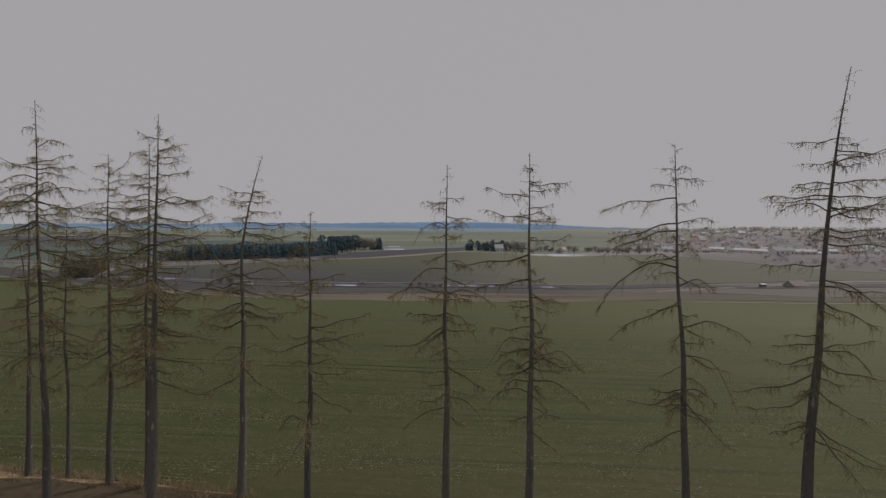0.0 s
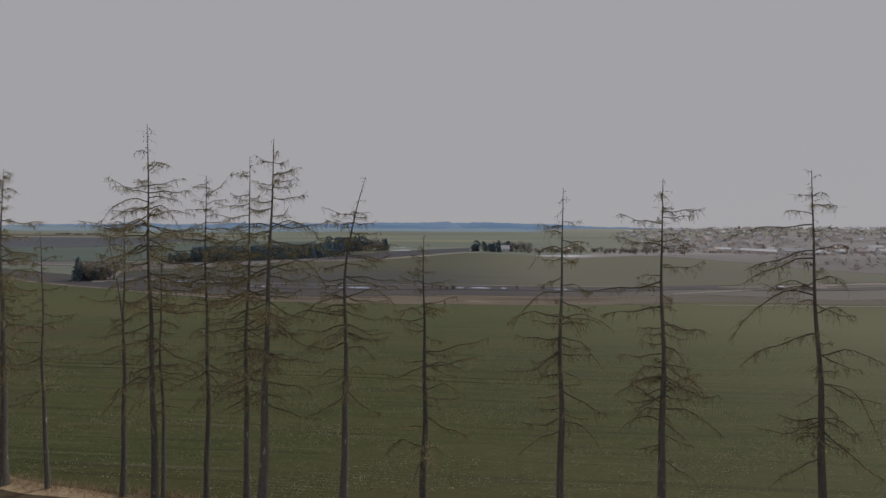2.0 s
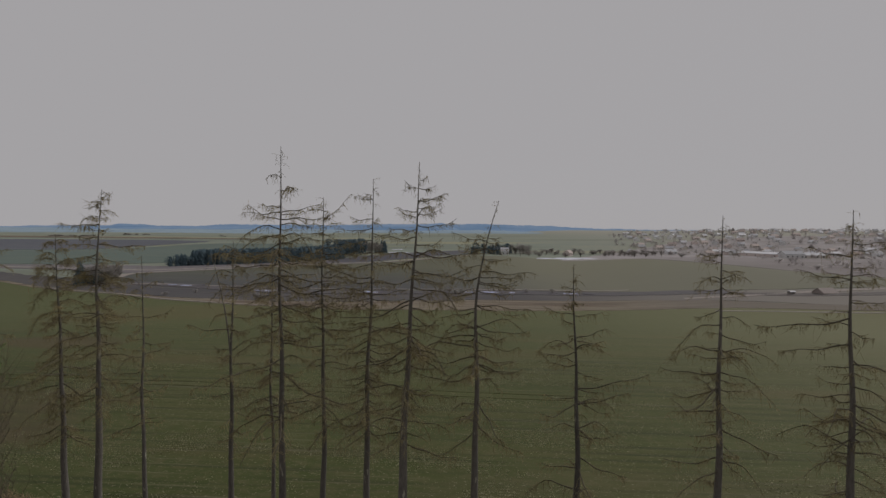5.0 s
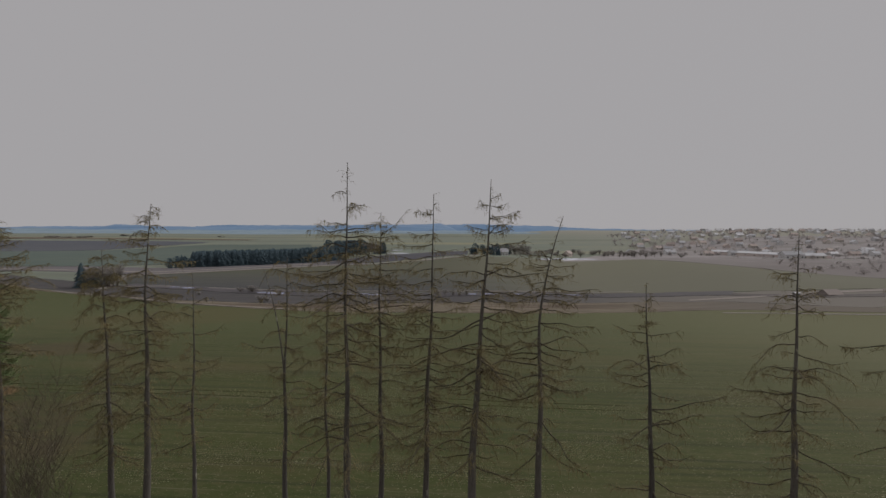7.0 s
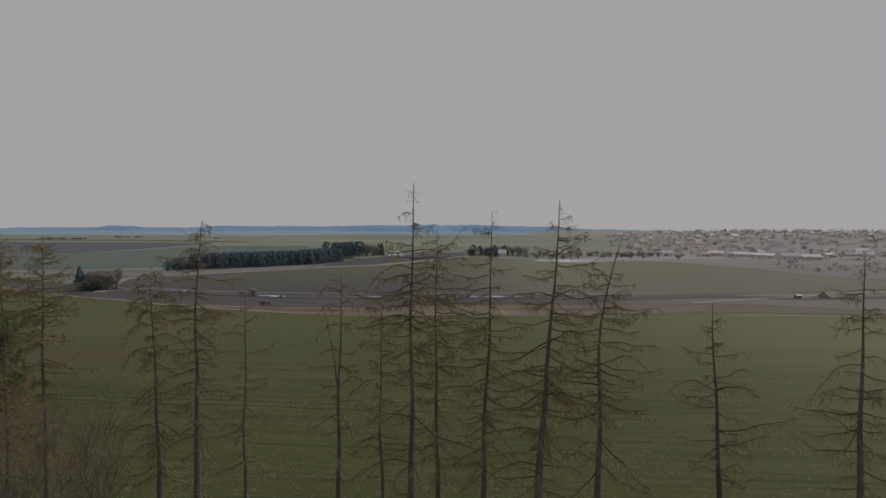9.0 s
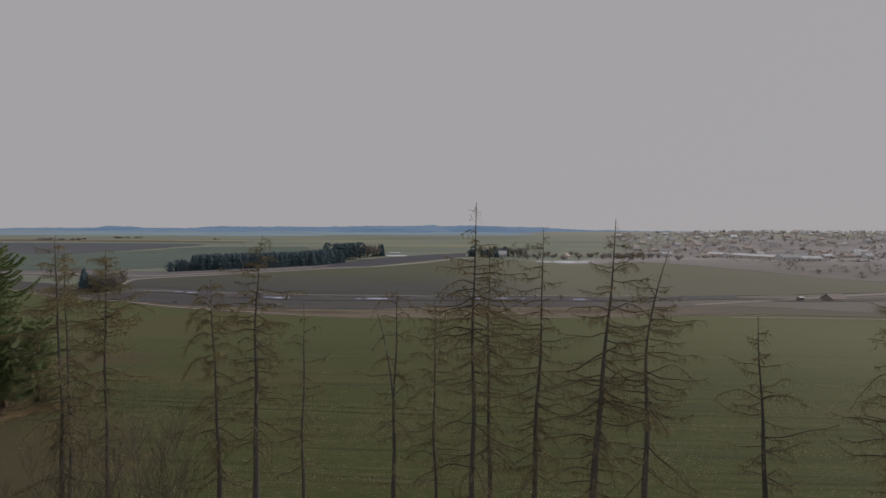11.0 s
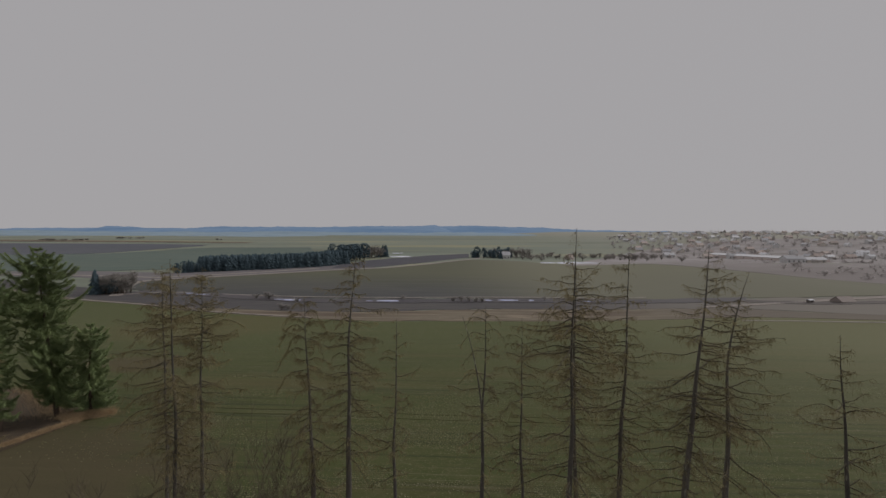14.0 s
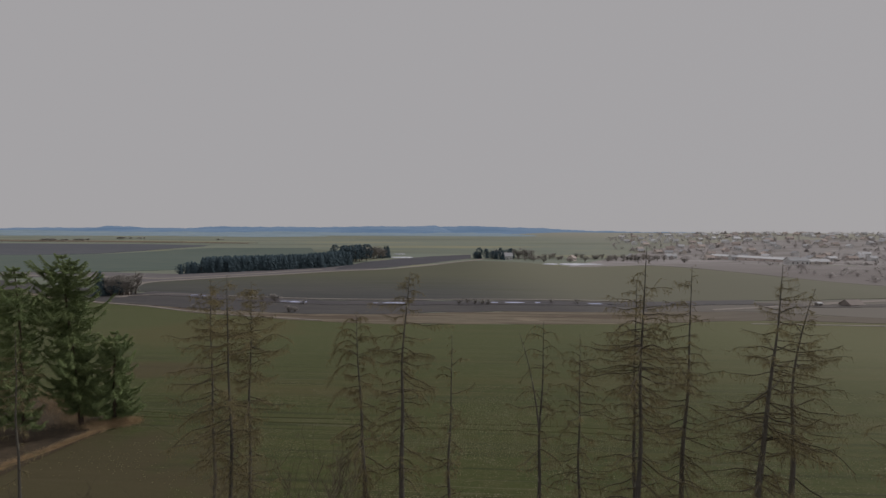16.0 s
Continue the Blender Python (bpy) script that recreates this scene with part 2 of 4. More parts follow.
# ---- mesh tools ----
class Shape:
    """Collects vertices and faces for one mesh."""

    def __init__(self):
        self.v, self.f, self.n = [], [], 0

    def add(self, verts, faces):
        self.v.append(np.asarray(verts, float).reshape(-1, 3))
        self.f += [tuple(i + self.n for i in q) for q in faces]
        self.n += len(self.v[-1])

    def tubes(self, paths, radii, sides=3, cap=False):
        """Many tubes at once: paths n x m x 3, radii n x m."""
        paths, radii = np.asarray(paths, float), np.asarray(radii, float)
        n, m = radii.shape
        if n == 0:
            return
        d = np.gradient(paths, axis=1)
        d /= np.linalg.norm(d, axis=2, keepdims=True) + 1e-9
        side = np.cross(d, np.array([0.13, 0.31, 0.94]))
        flat = np.linalg.norm(side, axis=2, keepdims=True)
        side = np.where(flat < 0.2, np.cross(d, np.array([0.94, 0.13, 0.31])), side)
        side /= np.linalg.norm(side, axis=2, keepdims=True) + 1e-9
        up = np.cross(d, side)
        a = np.arange(sides) * 2 * math.pi / sides
        ring = side[:, :, None] * np.cos(a)[None, None, :, None] + up[:, :, None] * np.sin(a)[None, None, :, None]
        verts = paths[:, :, None] + ring * radii[:, :, None, None]
        k = np.arange(sides)
        base = (np.arange(n) * m * sides)[:, None, None] + (np.arange(m - 1) * sides)[None, :, None]
        k2 = (k + 1) % sides
        quads = np.stack([base + k, base + k2, base + sides + k2, base + sides + k], -1).reshape(-1, 4)
        self.add(verts.reshape(-1, 3), quads.tolist())
        if cap:
            self.f += [tuple(self.n - sides + k)]

    def box(self, x0, y0, z0, x1, y1, z1):
        self.add([(x0, y0, z0), (x1, y0, z0), (x1, y1, z0), (x0, y1, z0), (x0, y0, z1), (x1, y0, z1), (x1, y1, z1), (x0, y1, z1)],
                 [(3, 2, 1, 0), (4, 5, 6, 7), (0, 1, 5, 4), (1, 2, 6, 5), (2, 3, 7, 6), (3, 0, 4, 7)])

    def mesh(self, name, material, smooth=False):
        me = bpy.data.meshes.new(name)
        me.from_pydata(np.concatenate(self.v).tolist(), [], self.f)
        me.materials.append(material)
        if smooth:
            me.polygons.foreach_set("use_smooth", [True] * len(me.polygons))
        return me


def part(name, shape, material, parent=None, label="", smooth=False):
    ob = new(name, shape.mesh(name, material, smooth))
    ob.parent = parent
    return tagged(ob, label)


# ---- the lie of the land ----
LAND_Y = [-3000, -300, -60, 0, 25, 52, 75, 100, 130, 167, 200, 230, 260, 320, 420, 520, 620, 700, 760, 850, 950, 1050, 1200, 1500, 2500, 4900]
LAND_Z = [6, 3, 0.6, 0.2, 0, -0.9, -2.3, -4.5, -7.5, -10.6, -12.6, -13.6, -13.9, -13.6, -13.2, -13.0, -14.2, -15.5, -13.5, -8, -3, 0, 1, 2, 0, 0]


def ease(a, b, x):
    t = np.clip((x - a) / (b - a), 0, 1)
    return t * t * (3 - 2 * t)


def land_profile(x):
    X, Y = np.array(LAND_Y, float), np.array(LAND_Z, float)
    d = np.diff(Y) / np.diff(X)
    m = np.zeros(len(X))
    m[0], m[-1] = d[0], d[-1]
    for i in range(1, len(X) - 1):
        m[i] = 0 if d[i - 1] * d[i] <= 0 else 2 * d[i - 1] * d[i] / (d[i - 1] + d[i])
    x = np.clip(x, X[0], X[-1])
    k = np.clip(np.searchsorted(X, x) - 1, 0, len(X) - 2)
    h = X[k + 1] - X[k]
    t = (x - X[k]) / h
    return (1 + 2 * t) * (1 - t) ** 2 * Y[k] + t * (1 - t) ** 2 * h * m[k] + t * t * (3 - 2 * t) * Y[k + 1] + t * t * (t - 1) * h * m[k + 1]


def land(x, y):
    x, y = np.asarray(x, float), np.asarray(y, float)
    z = land_profile(y) + 8.5 * ease(30, 150, x) * ease(110, 230, y) * (1 - ease(400, 540, y))
    return z + 15 * ease(150, 700, x) * ease(600, 1300, y)


def height(x, y):
    return float(land(x, y))


def grid_faces(nu, nv):
    return [(j * nu + i, j * nu + i + 1, (j + 1) * nu + i + 1, (j + 1) * nu + i) for j in range(nv - 1) for i in range(nu - 1)]


def ground_sheet():
    ys = np.concatenate([np.linspace(-3000, -200, 12), np.linspace(-150, -10, 10), np.arange(0, 300, 5), np.arange(300, 800, 12), np.arange(800, 1600, 30), np.linspace(1600, 4900, 20)])
    half = np.concatenate([np.arange(0, 300, 10), np.arange(300, 1000, 30), np.linspace(1000, 4800, 20)])
    xs = np.concatenate([-half[:0:-1], half])
    X, Y = np.meshgrid(xs, ys)
    s = Shape()
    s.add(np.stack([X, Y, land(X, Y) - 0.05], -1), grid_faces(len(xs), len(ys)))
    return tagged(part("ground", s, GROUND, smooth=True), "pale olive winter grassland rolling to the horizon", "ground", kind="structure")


def along(line, n):
    p = np.array(line, float)
    d = np.concatenate([[0], np.cumsum(np.linalg.norm(np.diff(p, axis=0), axis=1))])
    t = np.linspace(0, d[-1], n)
    return np.stack([np.interp(t, d, p[:, 0]), np.interp(t, d, p[:, 1])], -1)


def softened(p, k=2):
    for _ in range(k):
        q = p.copy()
        q[1:-1] = (p[:-2] + 2 * p[1:-1] + p[2:]) / 4
        p = q
    return p


def sheet(name, near, far, material, lift, label, category, nu=90, nv=14, ragged=0.0):
    """A piece of ground between two lines on the plan, draped over the land."""
    a, b = softened(along(near, nu), 3), softened(along(far, nu), 3)
    if ragged:
        for line, seed in ((a, 3.1), (b, 7.7)):
            for i in range(nu):
                line[i, 1] += ragged * noise.noise(Vector((line[i, 0] * 0.08, seed, 0))) + 0.5 * ragged * noise.noise(Vector((line[i, 0] * 0.3, seed, 4)))
    t = np.linspace(0, 1, nv)[:, None, None]
    P = a[None] * (1 - t) + b[None] * t
    s = Shape()
    P = np.concatenate([P, (land(P[..., 0], P[..., 1]) + lift)[..., None]], -1)
    s.add(P, grid_faces(nu, nv))
    for rim in (P[0], P[-1]):   # the edges run down into the ground
        s.add(np.concatenate([rim, rim - (0, 0, lift + 0.3)]), grid_faces(nu, 2))
    return tagged(part(name, s, material, smooth=True), label, category, kind="structure")


def ribbon(name, line, width, material, lift, label, category, ragged=0.0):
    p = softened(along(line, 120), 4)
    d = np.gradient(p, axis=0)
    d /= np.linalg.norm(d, axis=1, keepdims=True)
    side = np.stack([-d[:, 1], d[:, 0]], -1) * width / 2
    return sheet(name, (p - side).tolist(), (p + side).tolist(), material, lift, label, category, 120, 4, ragged)


ground_sheet()
FIELD_NEAR = [(-330, 130), (-150, 80), (-84, 58), (-66, 52), (-57, 46), (-50, 39), (-44, 31), (-40.3, 28.4), (-35.2, 27.4), (-31, 26.9), (-27.5, 26.5), (-22.7, 26.1), (-17.3, 25.6), (-12, 24.6), (-6, 23), (0, 22), (20, 20), (60, 18), (140, 18), (260, 18)]
FIELD_FAR = [(-330, 285), (-233, 232), (-210, 223), (-174, 210), (-136, 188), (-108, 177), (-83, 168), (-62, 163), (-41, 166), (-14, 168), (5, 170), (37, 178), (68, 180), (86, 172), (104, 163), (150, 160), (260, 165)]
VERGE_FAR = [(-340, 292), (-241, 241), (-215, 229), (-177, 215), (-144, 202), (-116, 195), (-91, 192), (-68, 193), (-44, 203), (-11, 210), (13, 211), (49, 212), (78, 200), (94, 184), (108, 172), (154, 168), (262, 174)]
BANK_FAR = [(-380, 330), (-282, 288), (-224, 265), (-190, 256), (-156, 250), (-122, 244), (-93, 243), (-65, 244), (-22, 249), (20, 251), (60, 244), (88, 224), (113, 210), (139, 207), (270, 210)]
BROWN_FAR = [(-246, 312), (-216, 341), (-183, 371), (-141, 411), (-106, 433), (-70, 486), (-25, 580), (20, 560), (75, 470)]
sheet("field", FIELD_NEAR, FIELD_FAR, WHEAT, 0.012, "wide green winter crop field with thin sowing rows", "field", 160, 50, 0.4)
sheet("verge", FIELD_FAR, VERGE_FAR, VERGE, 0.06, "pale dry grass verge beyond the green field", "verge", 160, 10, 2.5)
sheet("marsh", VERGE_FAR, BANK_FAR, MARSH, 0.08, "dark brown marshy stream bank with dead reeds", "marsh", 160, 12, 3.0)
sheet("stubble_field", [(-229, 272), (-190, 258), (-156, 251), (-122, 245), (-93, 244), (-65, 245), (-22, 250), (20, 252), (62, 245)], BROWN_FAR, STUBBLE, 0.10, "brownish olive stubble field behind the stream", "field", 110, 24, 1.5)
sheet("hill_meadow", [(44, 249), (88, 225), (113, 211), (139, 208), (210, 215), (300, 225)], [(30, 520), (70, 470), (108, 430), (128, 385), (144, 335), (156, 296), (168, 264), (190, 240), (300, 232)], STUBBLE, 0.12, "brown green meadow on a low rise", "meadow", 90, 24, 1.5)
# Garden colours are paled for the veil of glare, less on the near plots.
sheet("gardens", [(62, 474), (109, 432), (129, 387), (145, 337), (157, 298), (169, 266), (191, 242), (300, 234), (520, 240)], [(180, 720), (330, 900), (520, 1000), (760, 1000), (1000, 900), (1300, 800), (1500, 700)], surface("garden_ground", [(0.276, 0.258, 0.243), (0.331, 0.302, 0.301), (0.239, 0.215, 0.22)], (0.03, 0.05, 0.1), 4, 0.5, 1.0, 0.0, "world", across=(((0.190, 0.168, 0.160), 1, 520, 300, 0.85),), streaks=(((0.21, 0.19, 0.18), (0.012, 0.05, 0.1), 0.52, 0.66), ((0.42, 0.385, 0.375), (0.02, 0.06, 0.1), 0.62, 0.70))), 0.12, "greyish brown gardens and plots before the town", "gardens", 70, 24, 2.0)
sheet("ploughed_field", [(-149, 427), (-108, 450), (-72, 516), (-29, 650)], [(-152, 455), (-142, 532), (-122, 606), (-88, 708), (-29, 743)], PLOUGH, 0.14, "dark freshly ploughed field by the track", "field", 50, 12)
# The far soil tone includes haze, painted as extra blue.
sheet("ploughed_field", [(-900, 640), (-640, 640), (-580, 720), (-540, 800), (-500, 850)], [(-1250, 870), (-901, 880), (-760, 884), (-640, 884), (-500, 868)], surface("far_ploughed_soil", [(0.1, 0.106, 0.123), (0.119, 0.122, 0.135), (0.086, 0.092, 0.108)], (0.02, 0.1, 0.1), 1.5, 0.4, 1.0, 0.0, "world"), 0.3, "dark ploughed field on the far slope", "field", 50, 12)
# Pasture green with less red, standing in for bluish haze.
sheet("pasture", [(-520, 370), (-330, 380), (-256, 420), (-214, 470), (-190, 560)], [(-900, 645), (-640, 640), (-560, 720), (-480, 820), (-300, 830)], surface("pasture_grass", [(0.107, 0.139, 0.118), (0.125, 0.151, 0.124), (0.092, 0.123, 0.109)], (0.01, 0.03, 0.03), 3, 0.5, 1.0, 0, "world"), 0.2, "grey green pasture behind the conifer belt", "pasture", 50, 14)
sheet("stubble_strip", [(-1300, 930), (-900, 930), (-650, 925), (-450, 915)], [(-1350, 985), (-930, 985), (-660, 965), (-440, 935)], VERGE, 0.4, "pale straw coloured strip of stubble", "field", 40, 5)
ribbon("track", [(-209, 242), (-229, 276), (-246, 312), (-235, 324), (-216, 341), (-183, 371), (-141, 412), (-106, 434), (-70, 487), (-25, 592), (-12, 640)], 6, TRACK, 0.18, "pale dirt track curving past the conifer belt", "track")
ribbon("track", [(-520, 360), (-400, 352), (-300, 345), (-246, 335), (-205, 372), (-160, 425)], 6, TRACK, 0.2, "pale gravel farm track along the pasture", "track")
ribbon("track", [(70, 207), (90, 204), (107, 202), (140, 203), (230, 215)], 4, TRACK, 0.2, "pale dirt track beside the small hut", "track")
sheet("bare_soil", [(-130, -20), (-90, -20), (-62, -20), (-40, -20), (-20, -20)], [(-80, 56), (-68, 55), (-56.5, 49), (-46.5, 40), (-34, 31)], WHEAT, 0.0, "bare brown soil at the corner of the field", "soil", 70, 20, 0.5)
sheet("forest_edge", [(-120, -90), (-60, -90), (0, -90), (60, -90), (140, -90)], [(-40, 28.2), (-35, 27.1), (-28, 26.2), (-17.4, 25.4), (-12, 24.4), (0, 21.8), (20, 19.8), (60, 17.8)], LITTER, 0.09, "brown leaf litter under the larch row", "forest floor", 60, 40, 0.4)
sheet("forest_edge", [(-170, 8), (-120, 12), (-92, 20), (-71.5, 30)], [(-170, 92), (-100, 66), (-80, 57.5), (-69.5, 52.6)], SPRUCE_LITTER, 0.05, "brown leaf litter under the spruces", "forest floor", 40, 14, 0.4)

ribbon("stream", [(-210, 262), (-180, 255), (-150, 246), (-113, 233), (-88, 231), (-66, 233), (-18, 239), (10, 241), (40, 238), (70, 230), (92, 218)], 13, surface("wet_ditch", [(0.058, 0.052, 0.057), (0.080, 0.070, 0.070), (0.042, 0.038, 0.044)], (0.1, 0.3, 0.2), 2, 0.3, 0.6, 0.3, "world"), 0.22, "dark wet ditch of a small stream", "stream", 2.4)
ribbon("track", [(-212, 246), (-196, 259), (-160, 254), (-122, 247), (-92, 246), (-65, 247), (-22, 252), (20, 254), (60, 247)], 2.2, TRACK, 0.24, "narrow pale path along the stream bank", "track")
ribbon("track", [(-225, 231), (-205, 221.5), (-174, 210.5), (-136, 189.5), (-108, 178.5), (-83, 170)], 1.8, TRACK, 0.26, "thin pale path between the field and the verge", "track")
sheet("fallow_strip", [(-430, 342), (-310, 336), (-247, 313), (-217, 342), (-184, 372), (-142, 412), (-107, 434)], [(-430, 366), (-330, 380), (-262, 372), (-236, 382), (-205, 406), (-166, 442), (-150, 480)], surface("fallow_ground", [(0.150, 0.138, 0.142), (0.185, 0.170, 0.172), (0.122, 0.112, 0.116)], (0.03, 0.1, 0.1), 2, 0.4, 1.0, 0.2, "world"), 0.11, "greyish lilac fallow strip below the conifer belt", "field", 90, 8, 1.0)
ribbon("track", [(66, 171.5), (80, 167), (92, 162.5), (104, 159.5), (150, 156.5)], 1.4, TRACK, 0.12, "thin pale path between the field and the verge", "track")
RNG = np.random.default_rng(7)


def pool(x, y, a, b, material, label, kind_name="pool", category="pool", lift=0.35):
    s = Shape()
    ring = []
    for i in range(28):
        t = i * 2 * math.pi / 28
        r = 1 + 0.28 * noise.noise(Vector((math.cos(t) * 1.3 + x, math.sin(t) * 1.3 + y, 0.3)))
        ring.append((a * r * math.cos(t), b * r * math.sin(t), 0))
    low = [(1.02 * px, 1.02 * py, -0.3) for px, py, _ in ring]
    s.add(ring + low, [tuple(range(28))] + [(i, i + 28, (i + 1) % 28 + 28, (i + 1) % 28) for i in range(28)])
    ob = part(kind_name, s, material)
    ob.location = (x, y, height(x, y) + lift)
    return tagged(ob, label, category, "pools along the stream" if kind_name == "pool" else "", "structure")


ribbon("stream", [(84, 221), (94, 209), (106, 198), (122, 193.5), (150, 193), (200, 200)], 6, surface("damp_bank", [(0.100, 0.088, 0.084), (0.130, 0.114, 0.104), (0.078, 0.068, 0.068)], (0.1, 0.3, 0.2), 2, 0.3, 0.9, 0.3, "world"), 0.2, "damp dark ditch below a dirt track", "stream", 1.6)
MUD = surface("dark_wet_mud", [(0.042, 0.037, 0.044), (0.060, 0.052, 0.056), (0.030, 0.027, 0.034)], (0.1, 0.3, 0.2), 2, 0.3, 0.55, 0.3, "world")
for x, y, a, b in ((-168, 251, 3.0, 1.6), (-177, 254, 2.4, 0.8), (-113, 232.5, 4.4, 2.2), (-120, 234, 2.4, 0.8), (-66, 233, 5.2, 1.8), (-75, 232, 1.8, 0.7), (-18, 239, 2.0, 1.2), (-8, 240, 4.6, 1.5), (3, 240.5, 1.4, 1.4), (30, 239, 3.4, 1.2), (40, 238, 2.4, 1.5)):
    pool(x, y, a, b, POOL_ICE, "pool of bluish melting ice in the dark stream bank")
    pool(x + 2.5, y + 0.4, a * 1.9 + 2, b * 1.5 + 1.6, MUD, "patch of dark wet mud round a pool", "mud_patch", "mud", 0.27)
pool(84, 508, 21, 20, ICE, "pale frozen pond beside bare trees", "pond", "pond")
pool(54, 520, 8, 8, ICE, "small pale frozen pond beside bare trees", "pond", "pond")
pool(-122, 664, 15, 14, ICE, "pale frozen pond past the grove", "pond", "pond")
pool(-138, 744, 9, 9, ICE, "small pale frozen pond past the grove", "pond", "pond")


# tractor wheel tracks across the crop
RUT = surface("pressed_soil", [(0.070, 0.077, 0.026), (0.085, 0.086, 0.034), (0.062, 0.066, 0.023)], (0.2, 1, 1), 2, 0.15, 1.0, 0.3, "world")
for apart in (-0.85, 0.85):
    ribbon("wheel_track", [(px, py + apart) for px, py in ((-74, 55.3), (-52, 54.6), (-32, 54.0), (-14, 53.4), (0, 53.0))], 0.42, RUT, 0.045, "dark tractor wheel track through the green crop", "wheel track", 0.25)


# ---- distance: wooded hills ----
def hills(name, y, xs, tops, base, seed, label, material=HILL, rough=1.0):
    s = Shape()
    n = 520
    X = np.linspace(xs[0], xs[-1], n)
    Z = np.interp(X, xs, tops)
    Z = softened(np.stack([X, Z], -1), 3)[:, 1]
    for i in range(n):
        Z[i] += rough * (11 * noise.noise(Vector((X[i] * 0.0025, seed, 0))) + 4 * noise.noise(Vector((X[i] * 0.012, seed, 2))) + 2.6 * noise.noise(Vector((X[i] * 0.045, seed, 1))) + 1.4 * noise.noise(Vector((X[i] * 0.13, seed, 3))))
    rows = []
    for k, (dy, f) in enumerate(((-420, 0.0), (-260, 0.35), (-120, 0.75), (0, 1.0), (160, 0.8), (400, 0.0))):
        rows.append(np.stack([X, np.full(n, y + dy) + 30 * np.sin(X * 0.006 + k), base + (Z - base) * f], -1))
    s.add(np.concatenate(rows), grid_faces(n, 6))
    return tagged(part(name, s, material, smooth=True), label, "hills", kind="structure")


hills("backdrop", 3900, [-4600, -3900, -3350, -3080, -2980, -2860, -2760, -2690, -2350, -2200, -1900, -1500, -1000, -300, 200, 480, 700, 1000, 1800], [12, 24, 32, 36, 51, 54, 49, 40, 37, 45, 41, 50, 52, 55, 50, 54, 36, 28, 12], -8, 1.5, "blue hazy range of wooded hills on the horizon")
hills("backdrop", 3000, [-1050, -900, -650, -380, -240, -190, -100], [4, 26, 40, 50, 54, 36, -6], -8, 5.5, "hazy blue green wooded ridge before the far hills", HILL, 0.5)


# Haze is painted on this woodland as a pale blue emission.
HAZE_WOOD = surface("haze_painted_woodland", [(0.030, 0.048, 0.054), (0.120, 0.138, 0.126), (0.045, 0.064, 0.066)], (0.005, 0.02, 0.03), 5, 0.9, 1.0, 0, "world", glow=(0.104, 0.136, 0.172))
hills("backdrop", 2150, [-3100, -2600, -2000, -1500, -1000, -500, -100, 200, 380], [9, 12, 14, 12, 13, 12, 13, 10, -4], -6, 9.5, "low hazy pale blue woodland in front of the far hills", HAZE_WOOD, 0.7)
hills("backdrop", 1560, [-2300, -1900, -1500, -1150, -900, -640, -420], [3, 6, 4, 7, 5, 6, -4], -6, 3.5, "low hazy pale blue woodland on the far plain", HAZE_WOOD, 0.5)


